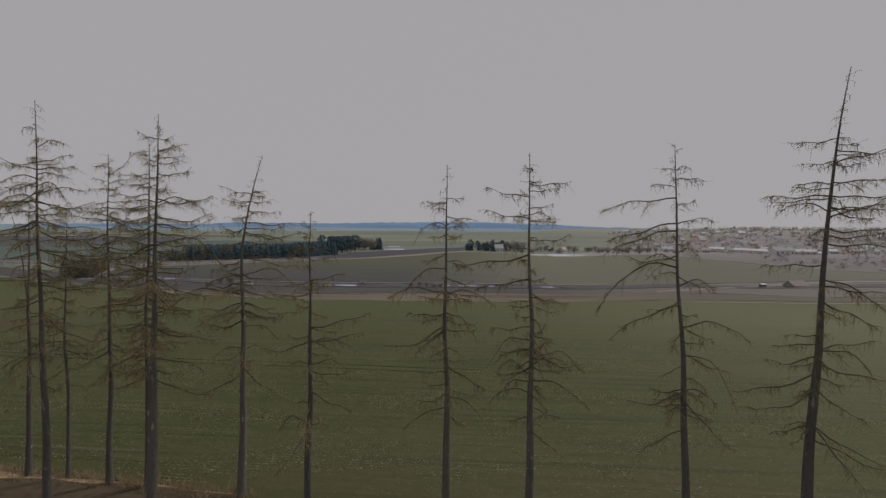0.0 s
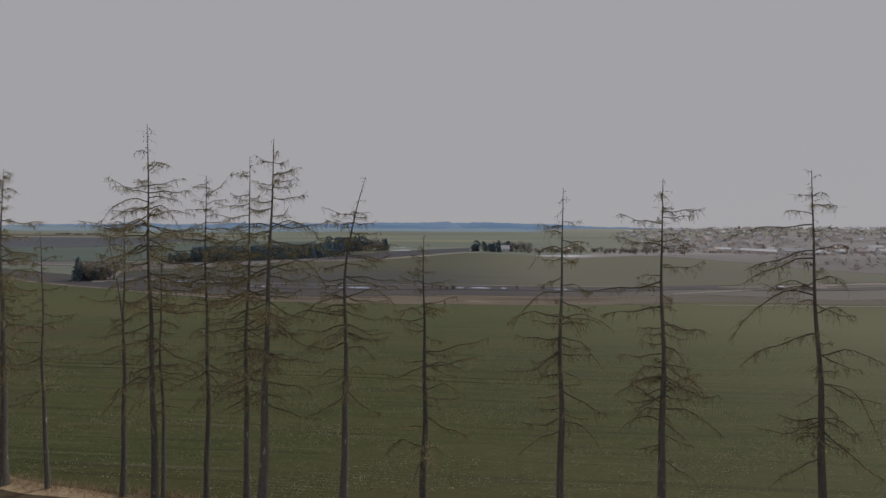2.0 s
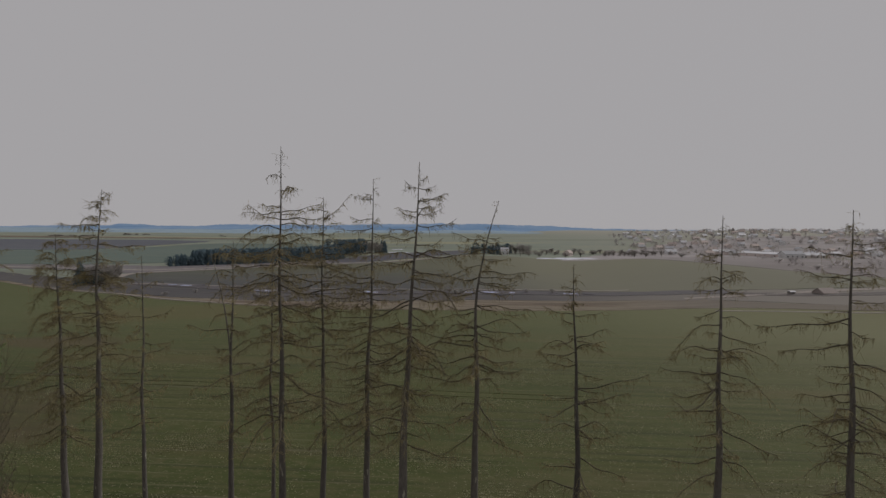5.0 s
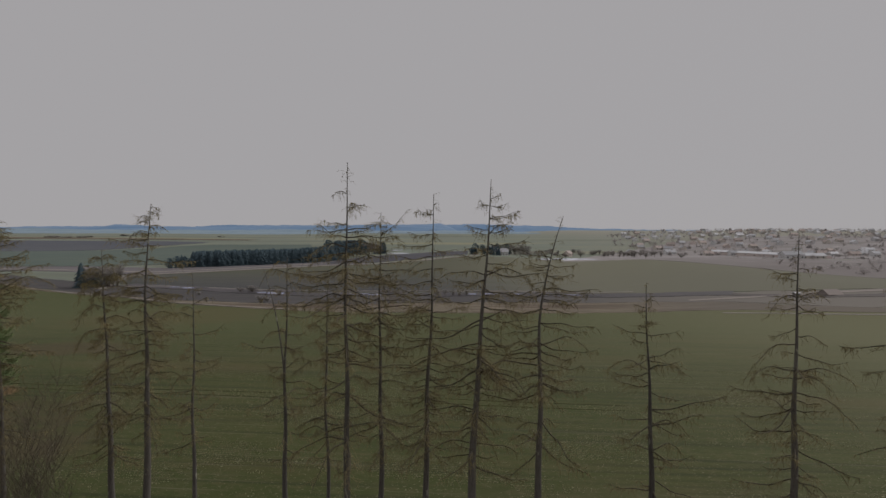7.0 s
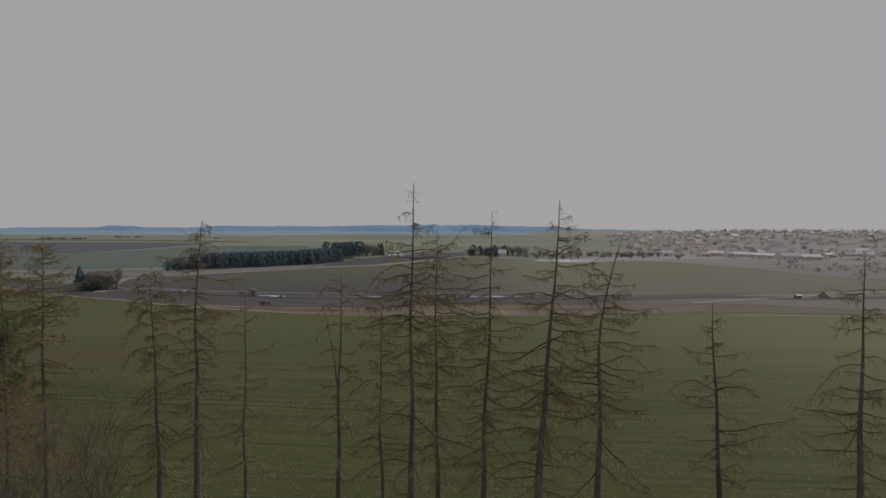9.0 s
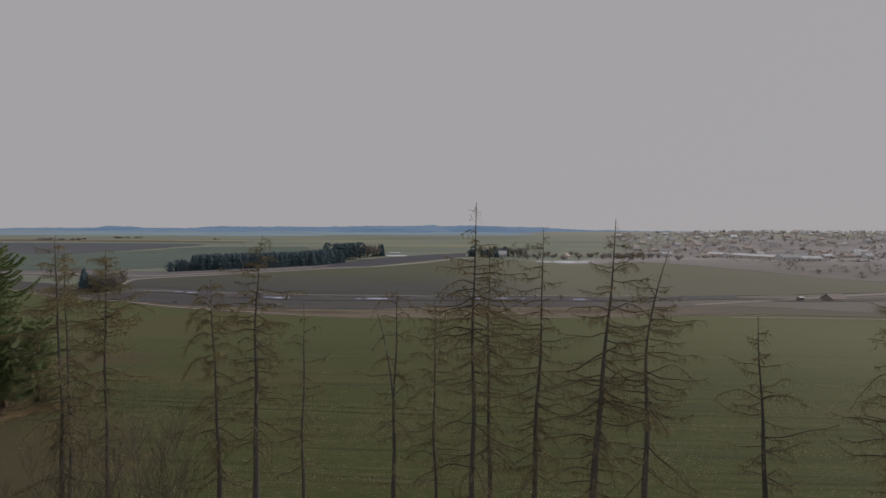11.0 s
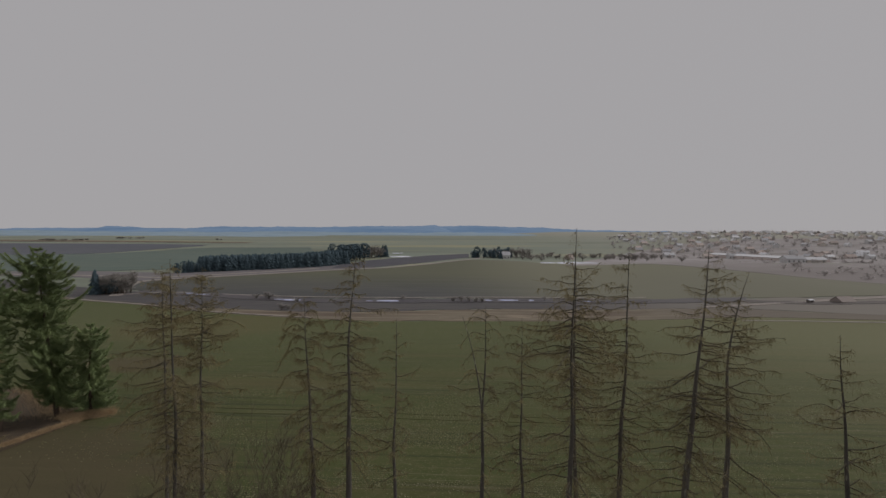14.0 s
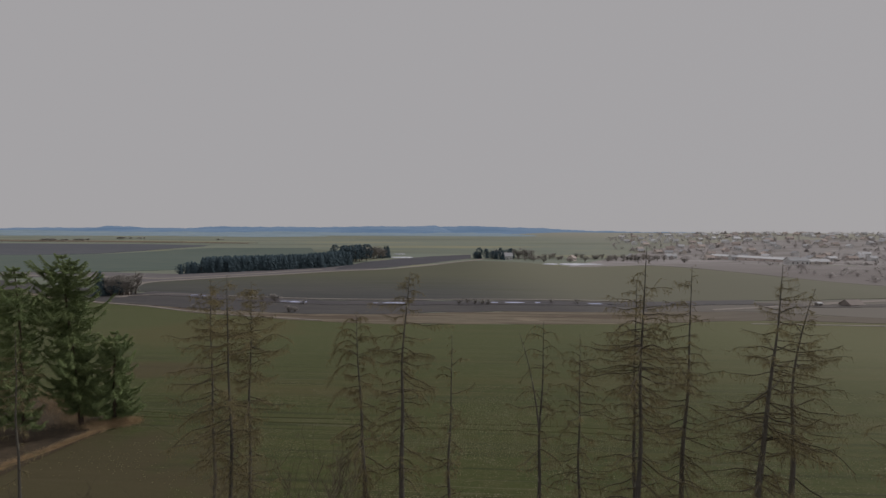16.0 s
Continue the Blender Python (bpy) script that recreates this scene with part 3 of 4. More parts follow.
# ---- larches ----
def larch(x, y, top, lean, girth, spread, limbs, bare_top, seed, label, bow=0.0, low=0.31, fork=None, twig_rate=1.0, arms=(), group="row of larches"):
    """A leafless larch whose tip stands at (x, y, top) and whose trunk leans by lean for each metre of height."""
    r = np.random.default_rng(seed)
    tall = top + 0.4
    bx, by = x - bow - lean[0] * top, y - lean[1] * top
    root = new("larch_tree")
    root.location = (bx, by, height(bx, by) - 0.3)
    tall = top - (height(bx, by) - 0.3)
    m = 22
    hs = np.linspace(0, 1, m)
    ph = r.uniform(0, 6.28, 4)
    def axis(f):
        f = np.asarray(f, float)
        ends = 4 * f * (1 - f)
        w = (0.07 * np.sin(f * 7 + ph[0]) + 0.04 * np.sin(f * 19 + ph[1])) * ends
        v = 0.08 * np.sin(f * 6 + ph[2]) * ends
        return np.stack([lean[0] * f * tall + bow * np.clip((f - 0.72) / 0.28, 0, 1) ** 1.6 + w, lean[1] * f * tall + v, f * tall], -1)
    def girth_at(f):
        return girth * (1.12 * (1 - f) ** 1.12 + 0.25 * np.exp(-f * 22)) + 0.012
    s = Shape()
    s.tubes(axis(hs)[None], girth_at(hs)[None], 10, True)
    part("trunk", s, BARK, root, smooth=True)
    if fork:
        f0, dx, df = fork
        g = np.linspace(0, 1, 12)
        base = axis(f0)
        arm = np.stack([base[0] + dx * (0.45 * g + 0.55 * g ** 2.2), base[1] + 0.2 * g, base[2] + (df * tall) * g], -1)
        s = Shape()
        s.tubes(arm[None], (girth_at(f0) * 0.85 * (1 - 0.8 * g))[None], 8, True)
        part("forked_stem", s, BARK, root, smooth=True)
    # limbs in loose whorls: place on the trunk, bearing, reach, rise, arch
    rows = []
    bearing = r.uniform(0, 6.28)
    clear = max([d for d, *_ in arms], default=0.0)
    for fi in np.clip(low + (1 - low) * np.sort(r.uniform(0, 1, int(limbs * 1.75))) ** 0.76, low, 0.985):
        d = (1 - fi) * tall
        bearing += 2.4 + r.normal(0, 0.5)
        if d < 0.45 or d < bare_top and r.random() < 0.6 or d < clear and r.random() < 0.62:
            continue
        reach = spread * min(1.0, 0.16 + (d / 5.0) ** 0.8) * r.uniform(0.35, 1.1)
        if d > 8:
            reach *= r.uniform(0.5, 1.1)
        if d < clear:
            reach *= 0.7
        rise = r.uniform(0.05, 0.4) if d < 2.5 else max(-0.6, 0.12 - 0.048 * (d - 3) + r.normal(0, 0.13))
        rows.append((fi, bearing, reach, rise, r.uniform(0.02, 0.14) if r.random() < 0.72 else r.uniform(-0.32, -0.06)))
    for d, side, reach, rise, arch in arms:
        rows.append((1 - d / tall, (0 if side > 0 else math.pi) + r.normal(0, 0.25), reach * r.uniform(0.97, 1.08), rise, arch))
    # short spurs on the whip of the leader
    s = Shape()
    k = 26
    fs = 1 - r.uniform(0.02, 3.2, k) / tall
    b = r.uniform(0, 6.28, k)
    ln = r.uniform(0.08, 0.42, k)
    q = np.linspace(0, 1, 3)
    spur = axis(fs)[:, None] + np.stack([np.cos(b)[:, None] * ln[:, None] * q, np.sin(b)[:, None] * ln[:, None] * q, (r.uniform(-0.5, 0.7, k) * ln)[:, None] * q - 0.25 * ln[:, None] * q ** 2], -1)
    s.tubes(spur, np.repeat((0.008 * (1 - 0.5 * q))[None], k, 0), 3)
    hang = spur[r.integers(0, k, k * 3), r.integers(1, 3, k * 3)]
    q2 = np.linspace(0, 1, 2)
    s.tubes(hang[:, None] + np.stack([r.normal(0, 0.3, k * 3), r.normal(0, 0.3, k * 3), -r.uniform(0.2, 1, k * 3)], -1)[:, None] * (r.uniform(0.05, 0.25, k * 3)[:, None] * q2)[..., None], np.repeat((0.006 * (1 - 0.4 * q2))[None], k * 3, 0), 3)
    core = axis(np.linspace(1 - 3.4 / tall, 1.0, 8))
    s.tubes(core[None], np.linspace(0.012, 0.008, 8)[None], 5)
    part("tip", s, TWIG, root)
    for fi, bearing, reach, rise, arch in rows:
        d = (1 - fi) * tall
        k = 9
        g = np.linspace(0, 1, k)
        h = np.array([math.cos(bearing), math.sin(bearing)])
        bend = r.normal(0, 0.12) * reach
        out = g * reach
        crook = 0.025 * reach * np.sin(g * r.uniform(8, 14) + r.uniform(0, 6)) * g
        px = h[0] * out - h[1] * (bend * g ** 2 + crook)
        py = h[1] * out + h[0] * (bend * g ** 2 + crook)
        # arch above zero sags and lifts its tip; below zero it bows over like an elbow
        if arch >= 0:
            pz = rise * out - arch * reach * np.sin(g * math.pi * 0.8) * 1.2 + 0.5 * arch * reach * g ** 3
        else:
            pz = rise * out - arch * reach * np.sin(g * math.pi * 0.75) * 0.8 + arch * reach * 1.3 * g ** 3
        pz = pz + 0.02 * reach * np.sin(g * 11 + r.uniform(0, 6))
        limb = axis(fi)[None] + np.stack([px, py, pz], -1)
        rad = (0.0105 + 0.0070 * reach + 0.008 * min(1, d / 8)) * (1 - 0.78 * g)
        s = Shape()
        s.tubes(limb[None], rad[None], 5)
        wood = len(s.f)
        # side twigs in a loose flat spray, shorter towards the limb's end
        n = max(5, int(reach * (11 * twig_rate if d < 5 else 9.5 * min(twig_rate, 1.3))))
        u = r.uniform(0.1, 1.0, n)
        at = np.stack([np.interp(u, g, limb[:, c]) for c in range(3)], -1)
        sd = np.where(r.random(n) < 0.5, 1, -1) * r.uniform(0.35, 1.25, n)
        dx = h[0] * np.cos(sd) - h[1] * np.sin(sd)
        dy = h[1] * np.cos(sd) + h[0] * np.sin(sd)
        ln = r.uniform(0.3, 1.1, n) * (0.20 + 0.20 * reach) * (1.2 - 0.8 * u)
        dz = rise * 0.6 - r.uniform(-0.25, 0.45, n)
        q = np.linspace(0, 1, 4)
        tw = at[:, None] + np.stack([dx[:, None] * ln[:, None] * q, dy[:, None] * ln[:, None] * q, dz[:, None] * ln[:, None] * q - 0.4 * ln[:, None] * q ** 2], -1)
        tw[:, 1:] += r.normal(0, 0.018, (n, 3, 3))
        s.tubes(tw, np.repeat((0.0078 * (1 - 0.5 * q))[None], n, 0), 3)
        q2 = np.linspace(0, 1, 2)
        # second twigs
        m2 = n * 2
        pick, knot = r.integers(0, n, m2), r.integers(1, 4, m2)
        at2 = tw[pick, knot]
        dir2 = np.stack([dx[pick], dy[pick], np.zeros(m2)], -1) * r.uniform(0.2, 1.0, m2)[:, None] + r.normal(0, 0.45, (m2, 3))
        dir2[:, 2] -= r.uniform(0.0, 0.5, m2)
        s.tubes(at2[:, None] + dir2[:, None] * (r.uniform(0.06, 0.3, m2)[:, None] * q2)[..., None], np.repeat((0.0060 * (1 - 0.4 * q2))[None], m2, 0), 3)
        # fine strands that hang along limb and twigs, some of them long
        m3 = int(n * 2.6)
        uu = r.uniform(0.15, 1, m3)
        on_limb = np.stack([np.interp(uu, g, limb[:, c]) for c in range(3)], -1)
        v = r.uniform(0.1, 1, m3) * 3
        idx = np.clip(v.astype(int), 0, 2)
        pick = r.integers(0, n, m3)
        on_twig = tw[pick, idx] * (1 - v + idx)[:, None] + tw[pick, idx + 1] * (v - idx)[:, None]
        at3 = np.where((r.random(m3) < 0.35)[:, None], on_limb, on_twig)
        half = m3 // 2
        at3[half:2 * half] = at3[:half] + r.normal(0, 0.022, (half, 3))
        fall = (0.05 + 0.42 * r.uniform(0, 1, m3) ** 2.4) * (1.0 if d < 5 else 1.25)
        dir3 = np.stack([r.normal(0, 0.22, m3), r.normal(0, 0.22, m3), -r.uniform(0.6, 1.0, m3)], -1)
        s.tubes(at3[:, None] + dir3[:, None] * (fall[:, None] * q2)[..., None], np.repeat((0.0060 * (1 - 0.3 * q2))[None], m3, 0), 3)
        branch = part("branch", s, LIMB, root)
        branch.data.materials.append(TWIG)
        branch.data.polygons.foreach_set("material_index", [0] * wood + [1] * (len(s.f) - wood))
    return tagged(root, label, "larch tree", group)


PLAIN = "bare brown larch with drooping twigs in a row"
FANS = "bare larch with wide fans of brown twigs"
# arms that stand out against the sky: metres below the tip, side, reach, rise, arch
ARMS_A = [(2.0, 1, 1.4, 0.1, 0.0), (2.95, 1, 1.75, 0.22, 0.05), (2.95, -1, 1.7, 0.02, 0.05), (3.25, 1, 2.4, 0.0, 0.0), (3.5, 1, 1.4, -0.1, -0.1), (3.7, -1, 1.9, -0.3, -0.3), (4.1, -1, 1.6, -0.2, -0.2), (4.1, 1, 1.7, -0.6, -0.6), (1.4, -1, 0.6, 0.0, -0.4), (4.7, -1, 2.1, -0.1, 0.1)]
ARMS_C = [(1.7, 1, 1.3, 0.25, 0.1), (2.3, 1, 1.1, 0.3, 0.1), (2.8, 1, 1.7, 0.2, 0.1), (3.6, 1, 1.65, 0.2, 0.12), (4.0, 1, 2.8, 0.1, 0.1), (4.8, 1, 2.6, 0.1, 0.12), (5.1, 1, 2.7, 0.15, 0.15), (5.5, 1, 2.7, 0.0, 0.08), (6.0, 1, 2.2, 0.0, 0.08), (3.3, -1, 1.4, 0.1, 0.1), (4.4, -1, 1.7, 0.1, 0.1), (5.2, -1, 2.0, 0.0, 0.1)]
ARMS_CC = [(1.0, -1, 0.9, 0.15, 0.1), (2.0, -1, 1.3, 0.1, 0.1), (2.5, -1, 1.6, 0.05, 0.1), (3.1, -1, 1.9, 0.05, 0.1), (3.7, -1, 1.7, 0.0, 0.1), (4.3, -1, 1.8, 0.0, 0.12), (2.8, 1, 1.2, 0.1, 0.1)]
ARMS_D = [(1.9, 1, 0.7, 0.1, 0.05), (2.4, 1, 1.3, 0.1, 0.1), (2.4, -1, 0.9, 0.2, 0.1), (2.9, 1, 1.5, 0.0, 0.05), (3.2, -1, 1.0, 0.0, 0.1), (3.5, 1, 2.5, 0.0, 0.05), (3.8, -1, 0.9, -0.3, 0.1), (3.8, 1, 2.0, 0.02, 0.04), (4.1, 1, 2.2, -0.05, 0.08), (4.5, 1, 1.8, -0.05, 0.05), (4.6, -1, 1.6, -0.1, 0.05), (5.2, 1, 2.6, -0.1, 0.0), (5.6, -1, 2.0, -0.2, 0.0), (6.4, -1, 2.2, -0.3, -0.2)]
ARMS_B = [(0.7, -1, 0.8, 0.1, -0.1), (1.2, 1, 1.3, 1.0, 0.1), (1.9, -1, 1.2, 0.0, 0.0), (2.9, -1, 1.4, 0.0, 0.05), (2.6, 1, 1.3, 0.2, 0.1)]
ARMS_F = [(1.6, 1, 0.8, 0.0, 0.0), (1.75, -1, 1.1, 0.0, 0.05), (2.5, 1, 1.6, -0.05, 0.0), (2.9, -1, 1.4, -0.25, -0.35), (4.2, -1, 1.1, -0.3, 0.1), (4.9, -1, 2.3, -0.55, -0.3), (4.6, 1, 1.2, -0.2, -0.2), (6.0, 1, 1.4, -0.3, 0.1)]
ARMS_G = [(1.35, 1, 1.6, 0.1, 0.02), (1.6, 1, 1.1, 0.15, 0.05), (1.8, -1, 1.7, 0.2, 0.05), (2.3, 1, 1.0, 0.2, 0.05), (2.7, -1, 1.85, 0.2, 0.05), (2.85, 1, 1.1, 0.0, 0.0), (3.6, 1, 1.6, 0.15, 0.1), (4.3, -1, 3.2, -0.12, 0.03), (5.3, -1, 2.3, -0.2, 0.0), (5.9, 1, 2.0, -0.2, 0.1)]
ARMS_H = [(1.45, 1, 1.7, 0.05, -0.05), (2.25, -1, 2.7, -0.1, -0.05), (3.2, -1, 3.0, -0.25, 0.0), (3.5, -1, 3.2, -0.28, -0.05), (5.0, -1, 3.3, -0.4, -0.3), (6.6, -1, 2.5, -0.55, -0.1), (7.5, 1, 2.4, -0.05, -0.2), (8.7, 1, 2.0, -0.7, -0.5), (5.4, 1, 1.4, -0.3, 0.1)]
ARMS_I = [(2.7, 1, 0.6, 0.05, 0.0), (3.0, 1, 0.9, 0.1, 0.0), (3.4, 1, 1.2, 0.1, 0.0), (3.65, 1, 2.4, 0.25, 0.0), (4.4, 1, 2.2, 0.1, 0.03), (4.45, -1, 1.6, -0.05, -0.05), (4.9, 1, 2.4, 0.05, 0.05), (4.9, -1, 2.5, -0.02, 0.02), (5.0, -1, 1.9, -0.1, 0.0), (5.4, 1, 2.6, 0.2, 0.08), (5.7, 1, 2.4, 0.5, 0.1), (6.2, 1, 2.4, 0.15, 0.1), (6.5, 1, 2.3, 0.1, 0.05), (6.8, 1, 2.4, 0.0, 0.0), (7.6, -1, 1.8, -0.05, 0.0), (8.1, 1, 2.6, -0.45, -0.1), (9.0, 1, 2.5, -0.4, 0.0), (10.6, -1, 1.7, -0.1, 0.0), (10.8, 1, 2.4, 0.1, 0.0)]
ARMS_E = [(5.6, 1, 2.9, 0.3, 0.02), (6.3, 1, 2.6, 0.2, 0.02), (4.4, -1, 1.0, 0.4, 0.0), (3.4, 1, 1.3, 0.1, 0.1), (8.6, 1, 2.0, -0.3, 0.1), (7.6, 1, 1.8, 0.0, 0.1)]
ARMS_J = [(0.25, 1, 0.5, -0.1, -0.3), (0.5, 1, 0.7, -0.2, -0.4), (0.7, -1, 0.7, -0.3, -0.4), (1.2, 1, 0.8, -0.1, -0.2), (1.5, -1, 1.0, -0.2, -0.2), (3.6, -1, 1.9, -0.1, 0.05), (3.8, 1, 1.5, -0.1, 0.05), (1.9, -1, 2.1, 0.0, 0.03), (2.2, 1, 1.0, 0.1, 0.1), (2.6, -1, 1.3, 0.1, 0.1), (3.0, 1, 2.5, 0.0, 0.05), (4.4, 1, 1.8, -0.2, 0.1)]
ARMS_P = [(0.4, -1, 0.9, -0.1, -0.4), (0.7, 1, 0.8, -0.05, -0.35), (0.9, -1, 1.4, -0.2, -0.5), (1.5, 1, 1.2, -0.2, -0.4), (1.7, -1, 1.5, -0.3, -0.4), (2.6, -1, 1.2, -0.4, -0.3)]
ARMS_L = [(0.4, 1, 0.7, -0.1, -0.4), (0.6, -1, 0.9, -0.1, -0.5), (1.0, 1, 1.0, -0.15, -0.5), (1.3, -1, 1.4, -0.25, -0.55), (1.7, 1, 1.3, -0.2, -0.45), (2.0, -1, 1.7, -0.3, -0.5), (2.5, -1, 1.5, -0.35, -0.4), (2.7, 1, 1.5, -0.25, -0.4), (3.2, -1, 1.9, -0.45, -0.4), (3.8, 1, 1.6, -0.3, -0.3), (4.4, -1, 1.8, -0.5, -0.3), (6.6, -1, 2.6, -0.6, -0.1)]
ARMS_N = [(6.9, -1, 3.0, -0.35, -0.12), (7.6, -1, 3.6, -0.42, -0.12), (3.6, -1, 2.6, -0.05, 0.02), (4.6, -1, 2.8, -0.1, 0.02), (3.2, 1, 1.8, 0.35, 0.05)]
LARCHES = [
    # x, y, tip, lean, girth, spread, limbs, bare top, label, more
    (-21.6, 22.34, 20.5, (0.014, -0.019), 0.175, 3.2, 48, 2.6, "tall bare larch with drooping arms and a thin tip", {"arms": ARMS_A}),
    (-20.84, 26.01, 18.45, (-0.001, 0.026), 0.150, 2.6, 50, 0.4, PLAIN, {"arms": ARMS_B}),
    (-15.34, 22.31, 19.75, (0.054, -0.021), 0.235, 3.4, 60, 0.8, "tall leaning bare larch with level dense branches", {"arms": ARMS_C}),
    (-18.09, 25.51, 19.35, (0.022, 0.001), 0.170, 2.6, 58, 0.6, PLAIN, {"arms": ARMS_CC}),
    (-11.73, 25.4, 18.25, (0.011, 0.015), 0.205, 3.8, 54, 2.0, "bare larch with a bowed top bent sideways", {"bow": 0.99, "arms": ARMS_D}),
    (-8.39, 23.38, 15.25, (-0.012, 0.075), 0.180, 3.0, 44, 0.8, "thin bare larch with sparse stubby branches", {"arms": ARMS_E}),
    (-1.81, 23.65, 17.5, (-0.002, 0.008), 0.195, 2.8, 44, 1.6, PLAIN, {"arms": ARMS_F}),
    (1.84, 21.02, 17.65, (-0.012, 0.012), 0.195, 2.5, 44, 1.2, PLAIN, {"arms": ARMS_G}),
    (7.77, 21.27, 18.0, (-0.038, 0.043), 0.175, 2.7, 44, 1.0, "bare larch with long curved drooping limbs", {"arms": ARMS_H}),
    (13.85, 20.4, 20.75, (0.053, 0.040), 0.225, 3.0, 56, 2.8, "thick leaning bare larch with rising branches", {"bow": 0.5, "arms": ARMS_I}),
    (-33.41, 26.41, 18.9, (0.018, 0.0), 0.205, 2.7, 56, 0.2, PLAIN, {"bow": 0.3, "twig_rate": 1.4, "arms": ARMS_J}),
    (-31.0, 26.15, 15.3, (0.009, -0.008), 0.125, 1.7, 26, 2.4, "slender nearly branchless bare larch pole", {}),
    (-25.85, 26.2, 16.1, (0.014, 0.020), 0.150, 2.3, 26, 0.8, "bare larch pole with a forked second stem", {"fork": (0.62, -1.15, 0.34), "arms": ARMS_P}),
    (-23.77, 26.4, 15.4, (-0.005, 0.030), 0.110, 2.2, 34, 0.4, PLAIN, {}),
    (-36.64, 26.89, 16.4, (-0.052, 0.036), 0.175, 2.6, 56, 0.2, "curved bare larch with a bushy brown crown", {"twig_rate": 2.4, "arms": ARMS_L}),
    (-42.5, 23.05, 18.85, (-0.006, 0.0), 0.140, 2.8, 76, 0.2, FANS, {"twig_rate": 1.5, "arms": ARMS_N}),
    (-43.12, 27.25, 18.1, (0.015, 0.0), 0.130, 2.5, 66, 0.2, FANS, {"twig_rate": 1.4}),
    (-45.6, 27.2, 18.2, (-0.004, 0.0), 0.120, 2.5, 54, 0.2, FANS, {"twig_rate": 1.4}),
    (-60.2, 29.4, 14.4, (0.0, 0.0), 0.100, 1.6, 24, 1.5, "thin dead larch pole before the spruces", {}),
]
for i, (x, y, top, lean, girth, spread, limbs, bare_top, label, more) in enumerate(LARCHES):
    larch(x, y, top, lean, girth, spread, limbs, bare_top, 100 + i, label, **more)


# ---- near spruces ----
def spruce(x, y, tall, spread, seed, label, low=0.06, lean=0.0, full=0.22, boughs=150, tips=1, group="spruces at the field corner"):
    """An old spruce: ragged column of boughs that sag and flick up at the ends, with hanging sprays and gaps between."""
    r = np.random.default_rng(seed)
    root = new("spruce_tree")
    root.location = (x, y, height(x, y) - 0.2)
    g = np.linspace(0, 1, 14)
    ph = r.uniform(0, 6, 2)
    s = Shape()
    s.tubes(np.stack([lean * g + 0.12 * np.sin(g * 5 + ph[0]) * g, 0.12 * np.sin(g * 4 + ph[1]) * g, g * tall], -1)[None], (0.25 * (1 - g) ** 0.9 + 0.02)[None], 9, True)
    part("trunk", s, SPRUCE_BARK, root, smooth=True)
    leaders = [(0.0, 0.0, 1.0)] + [(r.uniform(0.8, 1.1) * (1 if k % 2 else -1), r.normal(0, 0.3), r.uniform(0.96, 0.985)) for k in range(1, tips)]
    whorls = low + (0.99 - low) * np.linspace(0, 1, int(boughs / 9)) ** 0.92
    f = np.sort(np.clip(whorls[r.integers(0, len(whorls), boughs)] + r.normal(0, 0.005, boughs), low, 0.995))
    a = r.uniform(0, 6.28)
    lobes = r.uniform(0, 6.28, 3)
    for i, fi in enumerate(f):
        a += 2.4 + r.normal(0, 0.35)
        d = (1 - fi) * tall
        ox, oy, cut = leaders[i % len(leaders)]
        over = np.clip((fi - 0.7) / 0.3, 0, 1)
        uneven = 1 + 0.22 * math.sin(2 * a + lobes[0] + fi * 5) + 0.2 * math.sin(fi * 29 + lobes[1]) + 0.14 * math.sin(3 * a + fi * 17 + lobes[2])
        reach = spread * min(1.0, 0.10 + (d / (full * tall)) ** 0.75) * r.uniform(0.45, 1.05) * uneven
        if fi < 0.25:
            reach *= r.uniform(0.5, 1.0)
        rise = 0.25 - 0.75 * min(1, d / (0.35 * tall)) + r.normal(0, 0.2)
        q = np.linspace(0, 1, 7)
        h = np.array([math.cos(a), math.sin(a)])
        limb = np.stack([lean * fi + ox * over + h[0] * reach * q, oy * over + h[1] * reach * q, fi * tall * (1 - (1 - cut) * over) + rise * reach * q * 0.6 - 0.2 * reach * np.sin(q * 2.7) + 0.28 * reach * q ** 3.5], -1)
        s = Shape()
        s.tubes(limb[None], (0.04 * (1 - 0.8 * q))[None], 4)
        # needle sprays: flat side shoots and hanging ones below the bough
        m = int(44 + reach * 110)
        u = r.uniform(0.12, 1, m) ** 0.8
        at = np.stack([np.interp(u, q, limb[:, c]) for c in range(3)], -1)
        sd = np.where(r.random(m) < 0.5, 1, -1) * r.uniform(0.1, 1.2, m)
        ln = (0.1 + 0.75 * r.uniform(0, 1, m) ** 1.6) * (1.2 - 0.65 * u) * min(1, 0.4 + reach / 2.6)
        hang = np.where(r.random(m) < 0.48, r.uniform(0.7, 2.2, m), r.uniform(-0.35, 0.35, m)) * min(1, 0.3 + d / (0.4 * tall))
        d3 = np.stack([h[0] * np.cos(sd) - h[1] * np.sin(sd), h[1] * np.cos(sd) + h[0] * np.sin(sd), -hang], -1)
        d3 /= np.linalg.norm(d3, axis=1, keepdims=True)
        q3 = np.linspace(0, 1, 2)
        s.tubes(at[:, None] + d3[:, None] * (ln[:, None] * q3)[..., None], np.stack([r.uniform(0.018, 0.034, m), np.full(m, 0.007)], -1), 3)
        part("bough", s, NEEDLE, root)
    return tagged(root, label, "spruce tree", group)


spruce(-73.2, 50.6, 19.4, 3.2, 11, "tall dark green spruce with a broad ragged top", 0.13, -1.9, 0.15, 290, 2)
spruce(-70.7, 52.3, 10.6, 2.85, 12, "shorter dark green spruce beside a taller one", 0.07, 0.3, 0.34, 160)
